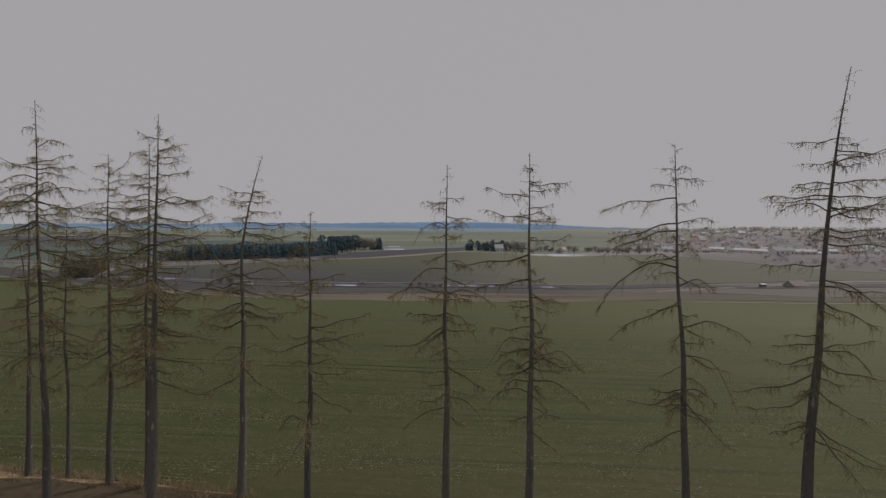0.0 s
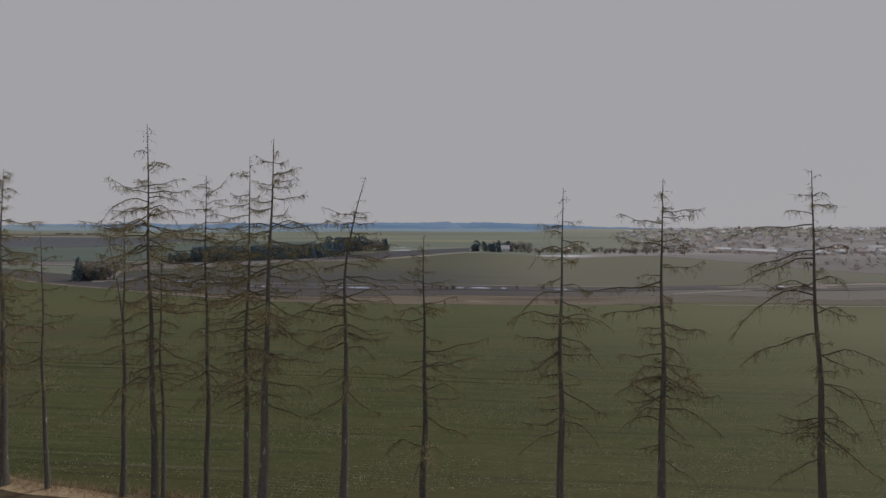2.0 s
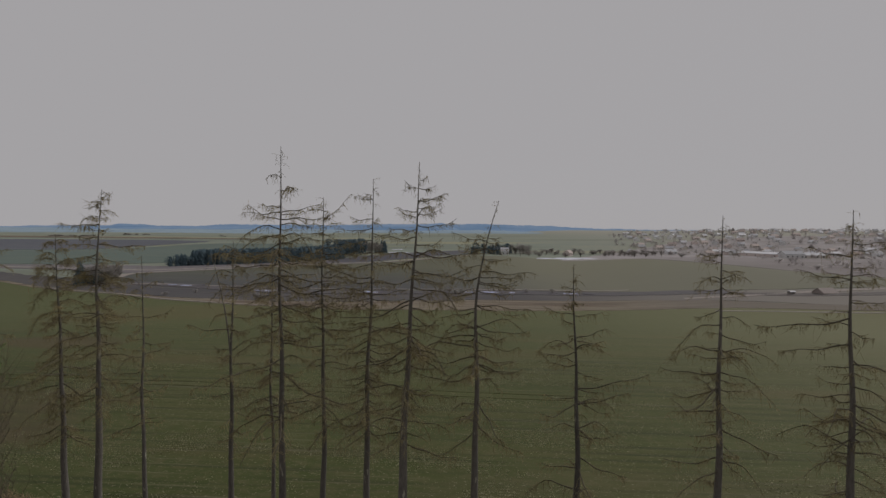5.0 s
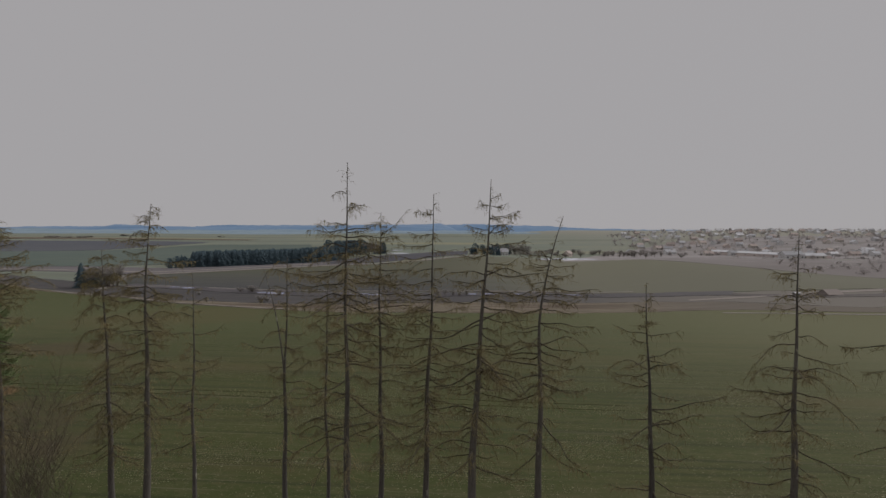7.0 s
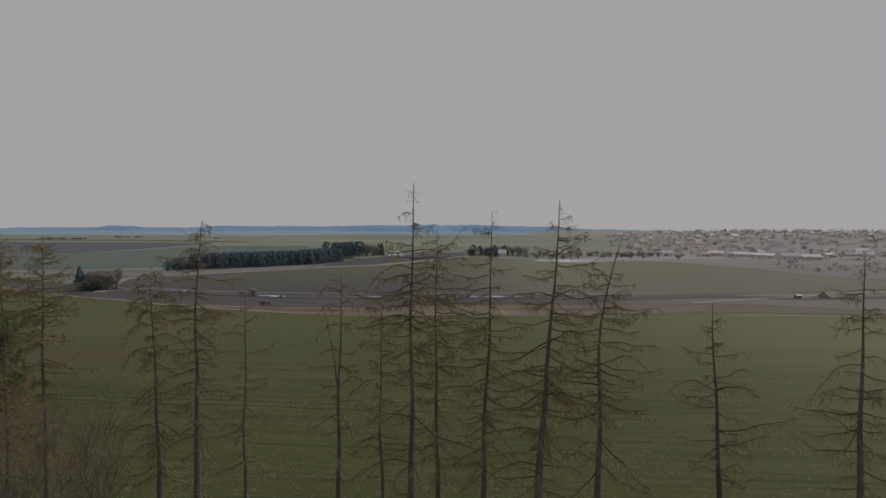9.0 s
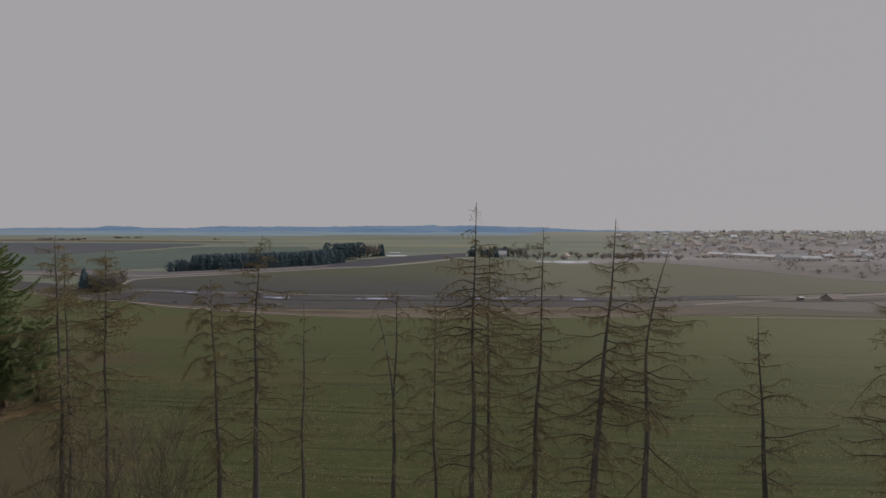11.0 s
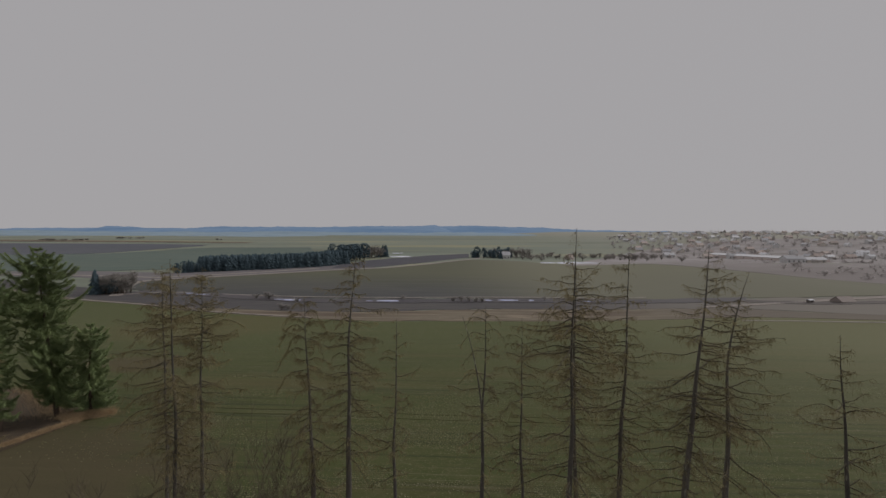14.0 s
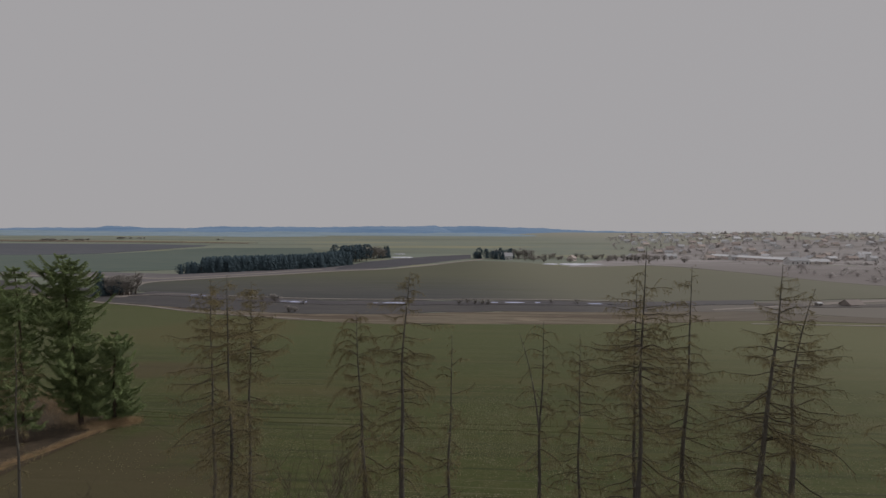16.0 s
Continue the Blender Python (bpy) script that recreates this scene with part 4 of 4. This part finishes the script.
spruce(-75.4, 46.0, 18.2, 2.6, 13, "dark green spruce in shade at the field corner", 0.14, -0.8, 0.32, 190)
spruce(-80.5, 47.5, 17.0, 3.0, 14, "dark green spruce in shade at the field corner", 0.12, 0.0, 0.28, 150)


# ---- bare shrubs under the larches ----
def shrub(name, x, y, tall, wide, stems, seed, label, category="shrub", material=SHRUB, thick=0.024, group=""):
    """A tall leafless shrub: stems that fan out from the base, branches along them and fine upright twigs."""
    r = np.random.default_rng(seed)
    root = new(name)
    root.location = (x, y, height(x, y) - 0.1)
    for i in range(stems):
        a, out, hgt = r.uniform(0, 6.28), wide * r.uniform(0.15, 1.1), tall * r.uniform(0.6, 1.03)
        q = np.linspace(0, 1, 9)
        sway = r.normal(0, 0.12, 2)
        stem = np.stack([math.cos(a) * out * (0.1 + q ** 1.5) + sway[0] * np.sin(q * 7 + a), math.sin(a) * out * (0.1 + q ** 1.5) + sway[1] * np.sin(q * 6 + a), hgt * q], -1)
        s = Shape()
        s.tubes(stem[None], (thick * (1 - 0.85 * q) * r.uniform(0.7, 1.2))[None], 5)
        n = int(7 * hgt / 3)
        u = r.uniform(0.3, 0.95, n)
        at = np.stack([np.interp(u, q, stem[:, c]) for c in range(3)], -1)
        b = r.uniform(0, 6.28, n)
        ln = hgt * r.uniform(0.10, 0.24, n) * (1.25 - 0.7 * u)
        q5 = np.linspace(0, 1, 5)
        lean = r.uniform(0.3, 0.7, n)
        tw = at[:, None] + np.stack([(np.cos(b) * lean * ln)[:, None] * q5 ** 0.8, (np.sin(b) * lean * ln)[:, None] * q5 ** 0.8, ln[:, None] * q5 ** 1.15], -1)
        tw[:, 1:] += r.normal(0, 0.025, (n, 4, 3))
        s.tubes(tw, np.repeat((0.011 * (1 - 0.6 * q5))[None], n, 0), 3)
        m2 = n * 7
        pick, knot = r.integers(0, n, m2), r.integers(1, 5, m2)
        c = r.uniform(0, 6.28, m2)
        d2 = np.stack([np.cos(c) * 0.42, np.sin(c) * 0.42, r.uniform(0.5, 1.1, m2)], -1)
        q3 = np.linspace(0, 1, 3)
        fine = tw[pick, knot][:, None] + d2[:, None] * (r.uniform(0.2, 0.75, m2)[:, None] * q3)[..., None]
        fine[:, 1:] += r.normal(0, 0.02, (m2, 2, 3))
        s.tubes(fine, np.repeat((0.0064 * (1 - 0.5 * q3))[None], m2, 0), 3)
        part("stem", s, material, root)
    return tagged(root, label, category, group)


for i, (x, y, tall, wide, stems) in enumerate(((-37.0, 21.0, 11.0, 2.8, 16), (-40.0, 20.4, 9.8, 2.4, 12), (-34.6, 21.6, 8.6, 2.0, 7), (-42.6, 20.0, 9.6, 2.4, 10), (-45.8, 19.6, 8.8, 2.4, 10), (-49.5, 20.5, 8.2, 2.4, 9), (-54.0, 22.0, 7.8, 2.2, 9))):
    shrub("bare_shrub", x, y, tall, wide, stems, 300 + i, "tall leafless brown shrub with upright stems below the larches", group="shrubs below the larches")


# ---- dry grass on the field edge ----
def tufts(name, line, count, wide, tall, seed, label, material):
    r = np.random.default_rng(seed)
    p = along(line, 400)
    k = r.integers(0, 400, count)
    x, y = p[k, 0] + r.normal(0, wide, count), p[k, 1] + r.normal(0, wide, count)
    base = np.stack([x, y, land(x, y)], -1)
    q = np.linspace(0, 1, 2)
    d = np.stack([r.normal(0, 0.5, count), r.normal(0, 0.5, count), np.ones(count)], -1)
    ln = tall * r.uniform(0.4, 1.2, count)
    path = base[:, None] + d[:, None] * (ln[:, None] * q)[..., None]
    s = Shape()
    s.tubes(path, np.repeat(np.array([[0.012, 0.003]]), count, 0), 3)
    return tagged(part(name, s, material), label, "dry grass", kind="stuff")


def crop(count, seed):
    """Tufts of the young crop in sowing rows, thick in some patches and thin in others, on the near part of the field."""
    r = np.random.default_rng(seed)
    y = 26 + 46 * r.uniform(0, 1, count) ** 1.25
    y = np.round(y / 0.36) * 0.36 + r.normal(0, 0.05, count)
    x = r.uniform(-72, 30, count) + (y - 26) * r.uniform(-0.9, 0.6, count)
    keep = y > 27.5 - 0.22 * np.clip(x + 28, -20, 40)
    keep &= (((x + 66) / 27) ** 2 + ((y - 34) / 24) ** 2 > 0.5 + r.uniform(-0.2, 0.2, count)) | (r.random(count) < 0.1)
    keep &= x > -69
    thick = np.array([noise.noise(Vector((a * 0.09, b * 0.22, 1.7))) + 0.5 * noise.noise(Vector((a * 0.3, b * 0.9, 5.1))) for a, b in zip(x, y)])
    keep &= thick > r.uniform(-0.02, 0.42, count)
    x, y = x[keep], y[keep]
    n = len(x)
    base = np.stack([x, y, land(x, y) + 0.02], -1)
    q = np.linspace(0, 1, 2)
    d = np.stack([r.normal(0, 1.3, n), r.normal(0, 0.5, n), np.ones(n)], -1)
    s = Shape()
    s.tubes(base[:, None] + d[:, None] * (r.uniform(0.025, 0.065, n)[:, None] * q)[..., None], np.stack([r.uniform(0.024, 0.056, n), np.full(n, 0.014)], -1), 3)
    leaf = surface("crop_leaf", [(0.24, 0.25, 0.135), (0.34, 0.33, 0.19), (0.46, 0.43, 0.29)], (1, 1, 1), 3, 0.2, 0.8, 0)
    return tagged(part("crop", s, leaf), "short green crop tufts in rows on the field", "crop", kind="stuff")


crop(150000, 31)
sheet("straw_strip", [(-43, 28.0), (-40.3, 27.3), (-34, 26.2), (-28, 25.6), (-22.7, 25.3), (-17.3, 25.1), (-13.4, 24.9)], [(-43, 29.0), (-40.3, 28.3), (-35.2, 27.3), (-27.5, 26.4), (-22.7, 26.0), (-17.3, 25.55), (-13.4, 25.05)], STRAW, 0.12, "strip of pale flattened straw on the field edge", "dry grass", 120, 8, 0.7)
tufts("dry_grass", [(-43, 28.7), (-40.3, 28.0), (-35, 26.9), (-28, 26.1), (-22.7, 25.8), (-17.3, 25.4), (-12.5, 24.9)], 6000, 0.36, 0.34, 21, "pale straw grass along the field edge", STRAW)
sheet("straw_bank", [(-71.9, 34), (-71.8, 40.7), (-71.0, 43.4), (-70.4, 46.8), (-70.0, 50.4), (-68.6, 52.2)], [(-72.2, 34), (-72.1, 40.8), (-71.4, 43.7), (-70.8, 47.1), (-70.6, 51.0), (-68.8, 52.8)], BANK_STRAW, 0.07, "bank of orange straw below the spruces", "dry grass", 90, 6, 0.5)
tufts("dry_grass", [(-72.0, 36), (-72.0, 40.8), (-71.3, 43.6), (-70.7, 47), (-70.0, 50.4), (-68.4, 52.4)], 6500, 0.3, 0.34, 22, "orange straw grass below the spruces", BANK_STRAW)
tufts("dry_grass", [(-72.0, 50.6), (-70.6, 51.2), (-69.6, 51.6), (-69.0, 52.0), (-68.6, 52.2)], 5000, 0.6, 0.6, 23, "mound of bright orange straw at the foot of a spruce", BANK_STRAW)
tufts("dry_grass", [(-88, 62), (-84, 59.5), (-80.5, 56.5), (-77, 54.5), (-74.5, 51)], 3500, 1.0, 0.5, 24, "pale dry grass between the spruce trunks", STRAW)


# ---- far trees: shared meshes, one object a tree ----
def far_conifer_mesh(seed):
    """A dense conifer a metre high: many overlapping tiers of short uneven boughs."""
    r = np.random.default_rng(seed)
    s = Shape()
    tiers = 16
    for t in range(tiers):
        z0 = 0.02 + 0.92 * t / tiers
        z1 = min(1.0, z0 + 0.17)
        rad = 0.23 * (1 - t / tiers) ** 0.62 + 0.012
        k = 15
        ring = []
        for i in range(k):
            a = i * 2 * math.pi / k + t * 0.7 + r.normal(0, 0.08)
            rr = rad * (r.uniform(0.75, 1.2) if i % 2 else r.uniform(0.5, 0.8))
            ring.append((rr * math.cos(a), rr * math.sin(a), z0 - (0.02 if i % 2 else -0.03) + r.normal(0, 0.016)))
        s.add(ring + [(0, 0, z1), (0, 0, z0 + 0.05)], [(i, (i + 1) % k, k) for i in range(k)] + [((i + 1) % k, i, k + 1) for i in range(k)])
    return s.mesh("crown", HAZED_NEEDLE)


def far_trunk_mesh():
    s = Shape()
    q = np.linspace(0, 1, 4)
    s.tubes(np.stack([0 * q, 0 * q, q * 0.9], -1)[None], (0.022 * (1 - 0.8 * q))[None], 6)
    return s.mesh("trunk", SPRUCE_BARK)


def far_bare_mesh(seed, n=16, m=190, thick=1.0):
    """A leafless crown a metre high: limbs and a few hundred twigs."""
    r = np.random.default_rng(seed)
    s = Shape()
    a = r.uniform(0, 6.28, n)
    z0 = r.uniform(0.02, 0.35, n)
    out = r.uniform(0.08, 0.4, n)
    q = np.linspace(0, 1, 4)
    limbs = np.stack([np.cos(a)[:, None] * out[:, None] * q, np.sin(a)[:, None] * out[:, None] * q, z0[:, None] + (np.sqrt(np.clip(1 - (out / 0.46) ** 2, 0.05, 1)) * r.uniform(0.75, 0.95, n) - z0 * 0.6)[:, None] * q ** 0.9], -1)
    s.tubes(limbs, np.repeat((0.011 * (1 - 0.7 * q))[None], n, 0), 3)
    pick = r.integers(0, n, m)
    u = r.uniform(0.15, 1, m)
    i = np.clip((u * 3).astype(int), 0, 2)
    f = u * 3 - i
    at = limbs[pick, i] * (1 - f)[:, None] + limbs[pick, i + 1] * f[:, None]
    d = np.stack([r.normal(0, 0.8, m), r.normal(0, 0.8, m), r.uniform(-0.3, 0.9, m)], -1)
    q2 = np.linspace(0, 1, 2)
    s.tubes(at[:, None] + d[:, None] * (r.uniform(0.05, 0.16, m)[:, None] * q2)[..., None], np.repeat(np.array([[0.015, 0.006]]) * thick, m, 0), 3)
    return s.mesh("crown", HAZED_TWIG)


def far_pine_mesh(seed):
    """A rounded evergreen crown a metre high, of many small clumps."""
    r = np.random.default_rng(seed)
    s = Shape()
    for i in range(110):
        t, z = r.uniform(0, 6.28), r.uniform(0.15, 0.97)
        wide = 0.42 * math.sqrt(max(0.03, 1 - ((z - 0.5) / 0.5) ** 2)) * r.uniform(0.35, 1)
        c = np.array([math.cos(t) * wide, math.sin(t) * wide, z])
        k = r.uniform(0.04, 0.085, 6)
        s.add([c + (k[0], 0, 0), c + (0, k[1], 0), c - (k[2], 0, 0), c - (0, k[3], 0), c + (0, 0, k[4] * 0.8), c - (0, 0, k[5] * 0.5)],
              [(0, 1, 4), (1, 2, 4), (2, 3, 4), (3, 0, 4), (1, 0, 5), (2, 1, 5), (3, 2, 5), (0, 3, 5)])
    return s.mesh("crown", HAZED_NEEDLE)


TRUNK_MESH = far_trunk_mesh()
PINES = [far_pine_mesh(k) for k in range(5)]
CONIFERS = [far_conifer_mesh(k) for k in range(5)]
BARES = [far_bare_mesh(k) for k in range(5)]
THIN_BARES = [far_bare_mesh(k + 20, 7, 40, 2.1) for k in range(5)]


def far_tree(kind, x, y, tall, wide, label, group):
    name, mesh = {"conifer": ("conifer_tree", CONIFERS), "pine": ("pine_tree", PINES), "bare": ("bare_tree", BARES)}[kind]
    root = new(name)
    root.matrix_basis = pose(x, y, height(x, y) - 0.2, 0, 0, RNG.uniform(0, 360)) @ Matrix.Diagonal((wide, wide, tall, 1))
    for pname, me in (("trunk", TRUNK_MESH), ("crown", mesh[int(RNG.integers(0, 5))])):
        ob = new(pname, me)
        ob.parent = root
    return tagged(root, label, "tree", group)


# conifer belt along the track
belt = along([(-239, 386), (-208, 408), (-166, 446), (-150, 486)], 64)
for row in range(4):
    for i, (x, y) in enumerate(belt):
        h = RNG.uniform(12.4, 13.6) + (0.8 if i > 40 else 0)
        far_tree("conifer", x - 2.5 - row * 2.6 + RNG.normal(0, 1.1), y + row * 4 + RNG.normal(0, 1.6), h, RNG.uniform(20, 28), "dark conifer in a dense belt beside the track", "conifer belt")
for x, y, h in ((-254, 370, 8), (-251, 374, 9), (-249, 377, 10.5), (-247, 378, 10), (-244, 381, 8.5), (-253, 378, 8), (-241, 384, 9.5)):
    far_tree("conifer", x, y, h, h * 1.3, "small dark conifer at the end of the belt", "conifer belt")
for i in range(18):
    far_tree("pine", -166 + RNG.normal(0, 5) + i * 0.6, 515 + RNG.normal(0, 8) + i * 2.0, RNG.uniform(16, 20), RNG.uniform(14, 19), "tall hazy blue green pine in a grove behind the conifers", "grove")
for i in range(16):
    far_tree("bare", -158 + RNG.normal(0, 5) + i * 0.9, 580 + RNG.normal(0, 8) + i * 3.0, RNG.uniform(14, 18), RNG.uniform(17, 22), "large bare tree in a grove behind the conifers", "grove")
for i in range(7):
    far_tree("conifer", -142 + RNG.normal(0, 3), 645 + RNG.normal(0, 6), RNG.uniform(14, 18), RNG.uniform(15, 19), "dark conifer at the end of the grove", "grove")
for x, y, h, w in ((-256, 372, 8, 9), (-252, 376, 9.5, 10), (-248, 379, 8.5, 10), (-243, 380, 7.5, 8)):
    far_tree("pine", x, y, h, w, "round dark evergreen at the end of the belt", "conifer belt")
# clump at the track's bend
for i in range(40):
    far_tree("bare", RNG.uniform(-226, -211), 249 + RNG.uniform(0, 9), RNG.uniform(7.5, 12), RNG.uniform(8, 11), "grey brown bare bush in a clump by the track", "clump by the track")
for i in range(3):
    far_tree("pine", RNG.uniform(-225, -213), 247 + RNG.uniform(0, 8), RNG.uniform(6.5, 10), RNG.uniform(8, 10), "dark evergreen bush in a clump by the track", "clump by the track")
far_tree("conifer", -224.5, 248, 13.6, 17, "dark conifer in a clump by the track", "clump by the track")
far_tree("conifer", -222.6, 252, 10.0, 13, "dark conifer in a clump by the track", "clump by the track")
far_tree("bare", -210.5, 256, 14.2, 12, "tall bare tree in a clump by the track", "clump by the track")
far_tree("bare", -211.5, 257, 12.0, 11, "tall bare tree in a clump by the track", "clump by the track")
for k, (x, y, h) in enumerate(((-108, 226, 3), (-126, 236, 4), (-129, 240, 3.4), (-133, 238, 3), (-60, 242, 2.4), (-35, 234, 2.4), (-31, 235, 3), (-27, 236, 3), (-24, 235, 2.6), (-21, 236, 2.4), (10, 243, 2.2), (22, 240, 2.6), (-150, 207, 2), (-145, 222, 2), (-104, 196, 3.4), (-102, 198, 2.8))):
    far_tree("bare", x, y, h, h * 2.0, "low grey bush on the stream bank", "bushes on the stream")
# trees round the farm, the pond and the town
for i in range(20):
    far_tree("pine" if i % 2 else "conifer", -26 + i * 2.9 + RNG.normal(0, 5), 645 + RNG.normal(0, 16), RNG.uniform(7, 16), RNG.uniform(11, 17), "dark evergreen tree round the farmhouse", "trees by the farm")
for i in range(16):
    far_tree("bare", 2 + i * 3.2 + RNG.normal(0, 3), 668 + RNG.normal(0, 14), RNG.uniform(10, 15), RNG.uniform(14, 19), "grey bare tree round the farmhouse", "trees by the farm")
for i in range(60):
    far_tree("bare", RNG.uniform(30, 210), RNG.uniform(560, 690), RNG.uniform(4, 8.5), RNG.uniform(10, 16), "grey bare tree behind the frozen pond", "trees by the pond")
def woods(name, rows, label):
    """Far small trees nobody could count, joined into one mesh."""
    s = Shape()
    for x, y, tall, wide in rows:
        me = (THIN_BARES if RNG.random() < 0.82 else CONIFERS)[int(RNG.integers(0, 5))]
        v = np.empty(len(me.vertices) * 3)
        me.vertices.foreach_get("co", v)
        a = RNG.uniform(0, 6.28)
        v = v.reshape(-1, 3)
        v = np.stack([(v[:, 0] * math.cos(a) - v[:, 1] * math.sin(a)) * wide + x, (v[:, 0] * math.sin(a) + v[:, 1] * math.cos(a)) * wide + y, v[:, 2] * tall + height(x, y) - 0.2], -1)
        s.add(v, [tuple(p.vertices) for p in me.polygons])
    return tagged(part(name, s, HAZED_TOWN_TWIG), label, "trees", kind="stuff")


rows = []
for i in range(560):
    y = RNG.uniform(630, 1330)
    rows.append((y * RNG.uniform(0.24, 0.98), y, RNG.uniform(3, 8), RNG.uniform(8, 22)))
for i in range(330):
    y = RNG.uniform(250, 620)
    x = y * RNG.uniform(0.36, 0.98) + 60
    if x > 150 + 0.25 * (420 - y):
        rows.append((x, y, RNG.uniform(1.2, 4.0), RNG.uniform(5, 12)))
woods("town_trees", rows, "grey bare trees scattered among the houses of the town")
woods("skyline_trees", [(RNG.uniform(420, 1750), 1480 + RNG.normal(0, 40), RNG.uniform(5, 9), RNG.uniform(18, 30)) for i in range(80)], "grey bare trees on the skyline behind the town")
for x0, x1, y, count in ((-925, -810, 972, 26), (-820, -752, 1066, 16), (-560, -545, 1010, 2), (-1250, -1100, 1000, 8)):
    for i in range(count):
        far_tree("bare", RNG.uniform(x0, x1), y + RNG.normal(0, 5), RNG.uniform(2.6, 5), RNG.uniform(9, 16), "far hedge tree on the plain", "far hedges")


# ---- houses ----
def house(name, w, d, h, rise, wall_material, roof_material, windows=3, eaves=0.5, chimney=True):
    """A gabled house, its ridge along x, about its own base."""
    root = new(name)
    s = Shape()
    s.add([(-w / 2, -d / 2, -1), (w / 2, -d / 2, -1), (w / 2, d / 2, -1), (-w / 2, d / 2, -1), (-w / 2, -d / 2, h), (w / 2, -d / 2, h), (w / 2, d / 2, h), (-w / 2, d / 2, h), (-w / 2, 0, h + rise), (w / 2, 0, h + rise)],
          [(0, 1, 5, 4), (2, 3, 7, 6), (1, 2, 6, 9, 5), (3, 0, 4, 8, 7)])
    part("wall", s, wall_material, root)
    s = Shape()
    o, t = eaves, eaves * 0.5
    k = rise / (d / 2)
    for sy in (-1, 1):
        e = sy * (d / 2 + o)
        ez = h - k * o
        a = [(-w / 2 - o, e, ez), (w / 2 + o, e, ez), (w / 2 + o, 0, h + rise), (-w / 2 - o, 0, h + rise)]
        s.add(a + [(px, py, pz + t) for px, py, pz in a], [(0, 1, 2, 3), (7, 6, 5, 4), (0, 4, 5, 1), (1, 5, 6, 2), (2, 6, 7, 3), (3, 7, 4, 0)])
    roof = part("roof", s, roof_material, root)
    if chimney:
        s = Shape()
        s.box(w * 0.2, -0.4, h + rise * 0.5, w * 0.2 + 0.7, 0.4, h + rise + 1.0)
        part("chimney", s, ROOFS[0], roof)
    for i in range(windows):
        s = Shape()
        x = -w / 2 + w * (i + 0.5) / windows
        s.box(x - 0.6 * min(1, w / 6), -d / 2 - 0.05, 0.38 * min(h, 2.6), x + 0.6 * min(1, w / 6), -d / 2 + 0.05, 0.85 * min(h, 2.6))
        part("window", s, PANE, root)
    return root


MODELS = []
for i, (w, d, h, rise, a, b) in enumerate(((10, 8, 3.2, 2.8, 0, 0), (9, 8, 4.2, 2.6, 1, 1), (12, 8, 3.0, 2.8, 2, 0), (9, 7, 3.2, 2.8, 1, 2), (14, 8, 3.4, 2.4, 1, 2), (11, 8, 2.8, 3.0, 0, 1))):
    MODELS.append(tagged(house("house", w, d, h, rise, WALLS[a], ROOFS[b]), ("cream house with a brown tiled roof", "white house with a grey roof", "pinkish house with a brown tiled roof", "white house with a pale roof", "long white house with a pale roof", "cream house with a grey roof")[i] + " in the far town", "house", "houses of the town"))
spots = []
while len(spots) < 210:
    y = RNG.uniform(660, 1330)
    x = y * RNG.uniform(0.27, 0.98)
    if all((x - a) ** 2 + (y - b) ** 2 > 15 ** 2 for a, b in spots):
        spots.append((x, y))
for i, (x, y) in enumerate(spots):
    m = pose(x, y, height(x, y), 0, 0, RNG.choice([0, 15, 90, 75, -20]) + RNG.normal(0, 6))
    if i < len(MODELS):
        MODELS[i].matrix_basis = m
    else:
        copy_thing(MODELS[int(RNG.integers(0, 6))], m)


def one_house(name, x, y, turn, sizes, a, b, label, windows=3, eaves=0.5, chimney=True):
    ob = house(name, *sizes, a, b, windows, eaves, chimney)
    ob.matrix_basis = pose(x, y, height(x, y), 0, 0, turn)
    return tagged(ob, label, "building")


one_house("farmhouse", 16, 622, 5, (13, 9, 4.5, 4), WALLS[1], ROOFS[1], "white farmhouse with a grey roof among dark trees")
one_house("farmhouse", 92, 600, 60, (11, 8, 3.6, 3), WALLS[2], ROOFS[0], "small pale pink farmhouse behind the frozen pond")
one_house("long_hall", 335, 634, -66, (146, 16, 3.6, 2.0), WALLS[2], ROOFS[2], "very long low hall with a pale sheet roof", 12)
one_house("barn", 244, 430, 4, (16, 9, 3.6, 2.4), WALLS[1], ROOFS[1], "white barn with a grey roof on the rise", 4)
one_house("barn", 266, 440, 4, (20, 8, 3.0, 2.0), WALLS[0], ROOFS[2], "low barn with a pale sheet roof on the rise", 4)
one_house("field_hut", 107, 200, 12, (2.0, 1.6, 1.1, 0.25), WOOD, ROOFS[2], "small wooden hut with a white roof by a dirt track", 1, 0.2, False)
# Thatch colour lightened for the haze round the shed.
THATCH = surface("grey_thatch", [(0.32, 0.275, 0.255), (0.35, 0.305, 0.28), (0.28, 0.245, 0.23)], (1, 1, 1), 4, 0.5, 0.95, 0.4)
one_house("thatched_shed", 118, 198, 12, (6, 5, 0.4, 1.6), THATCH, THATCH, "grey brown shed with a steep roof down to the ground", 0, 0.3, False)


def post(x, y, tall):
    s = Shape()
    q = np.linspace(0, 1, 4)
    s.tubes(np.stack([0.04 * q, 0 * q, tall * q - 0.2], -1)[None], (0.09 * (1 - 0.2 * q))[None], 8, True)
    ob = part("wooden_post", s, WOOD)
    ob.location = (x, y, height(x, y))
    return tagged(ob, "grey weathered wooden post on the stream bank", "post")


post(-88, 236, 2.0)
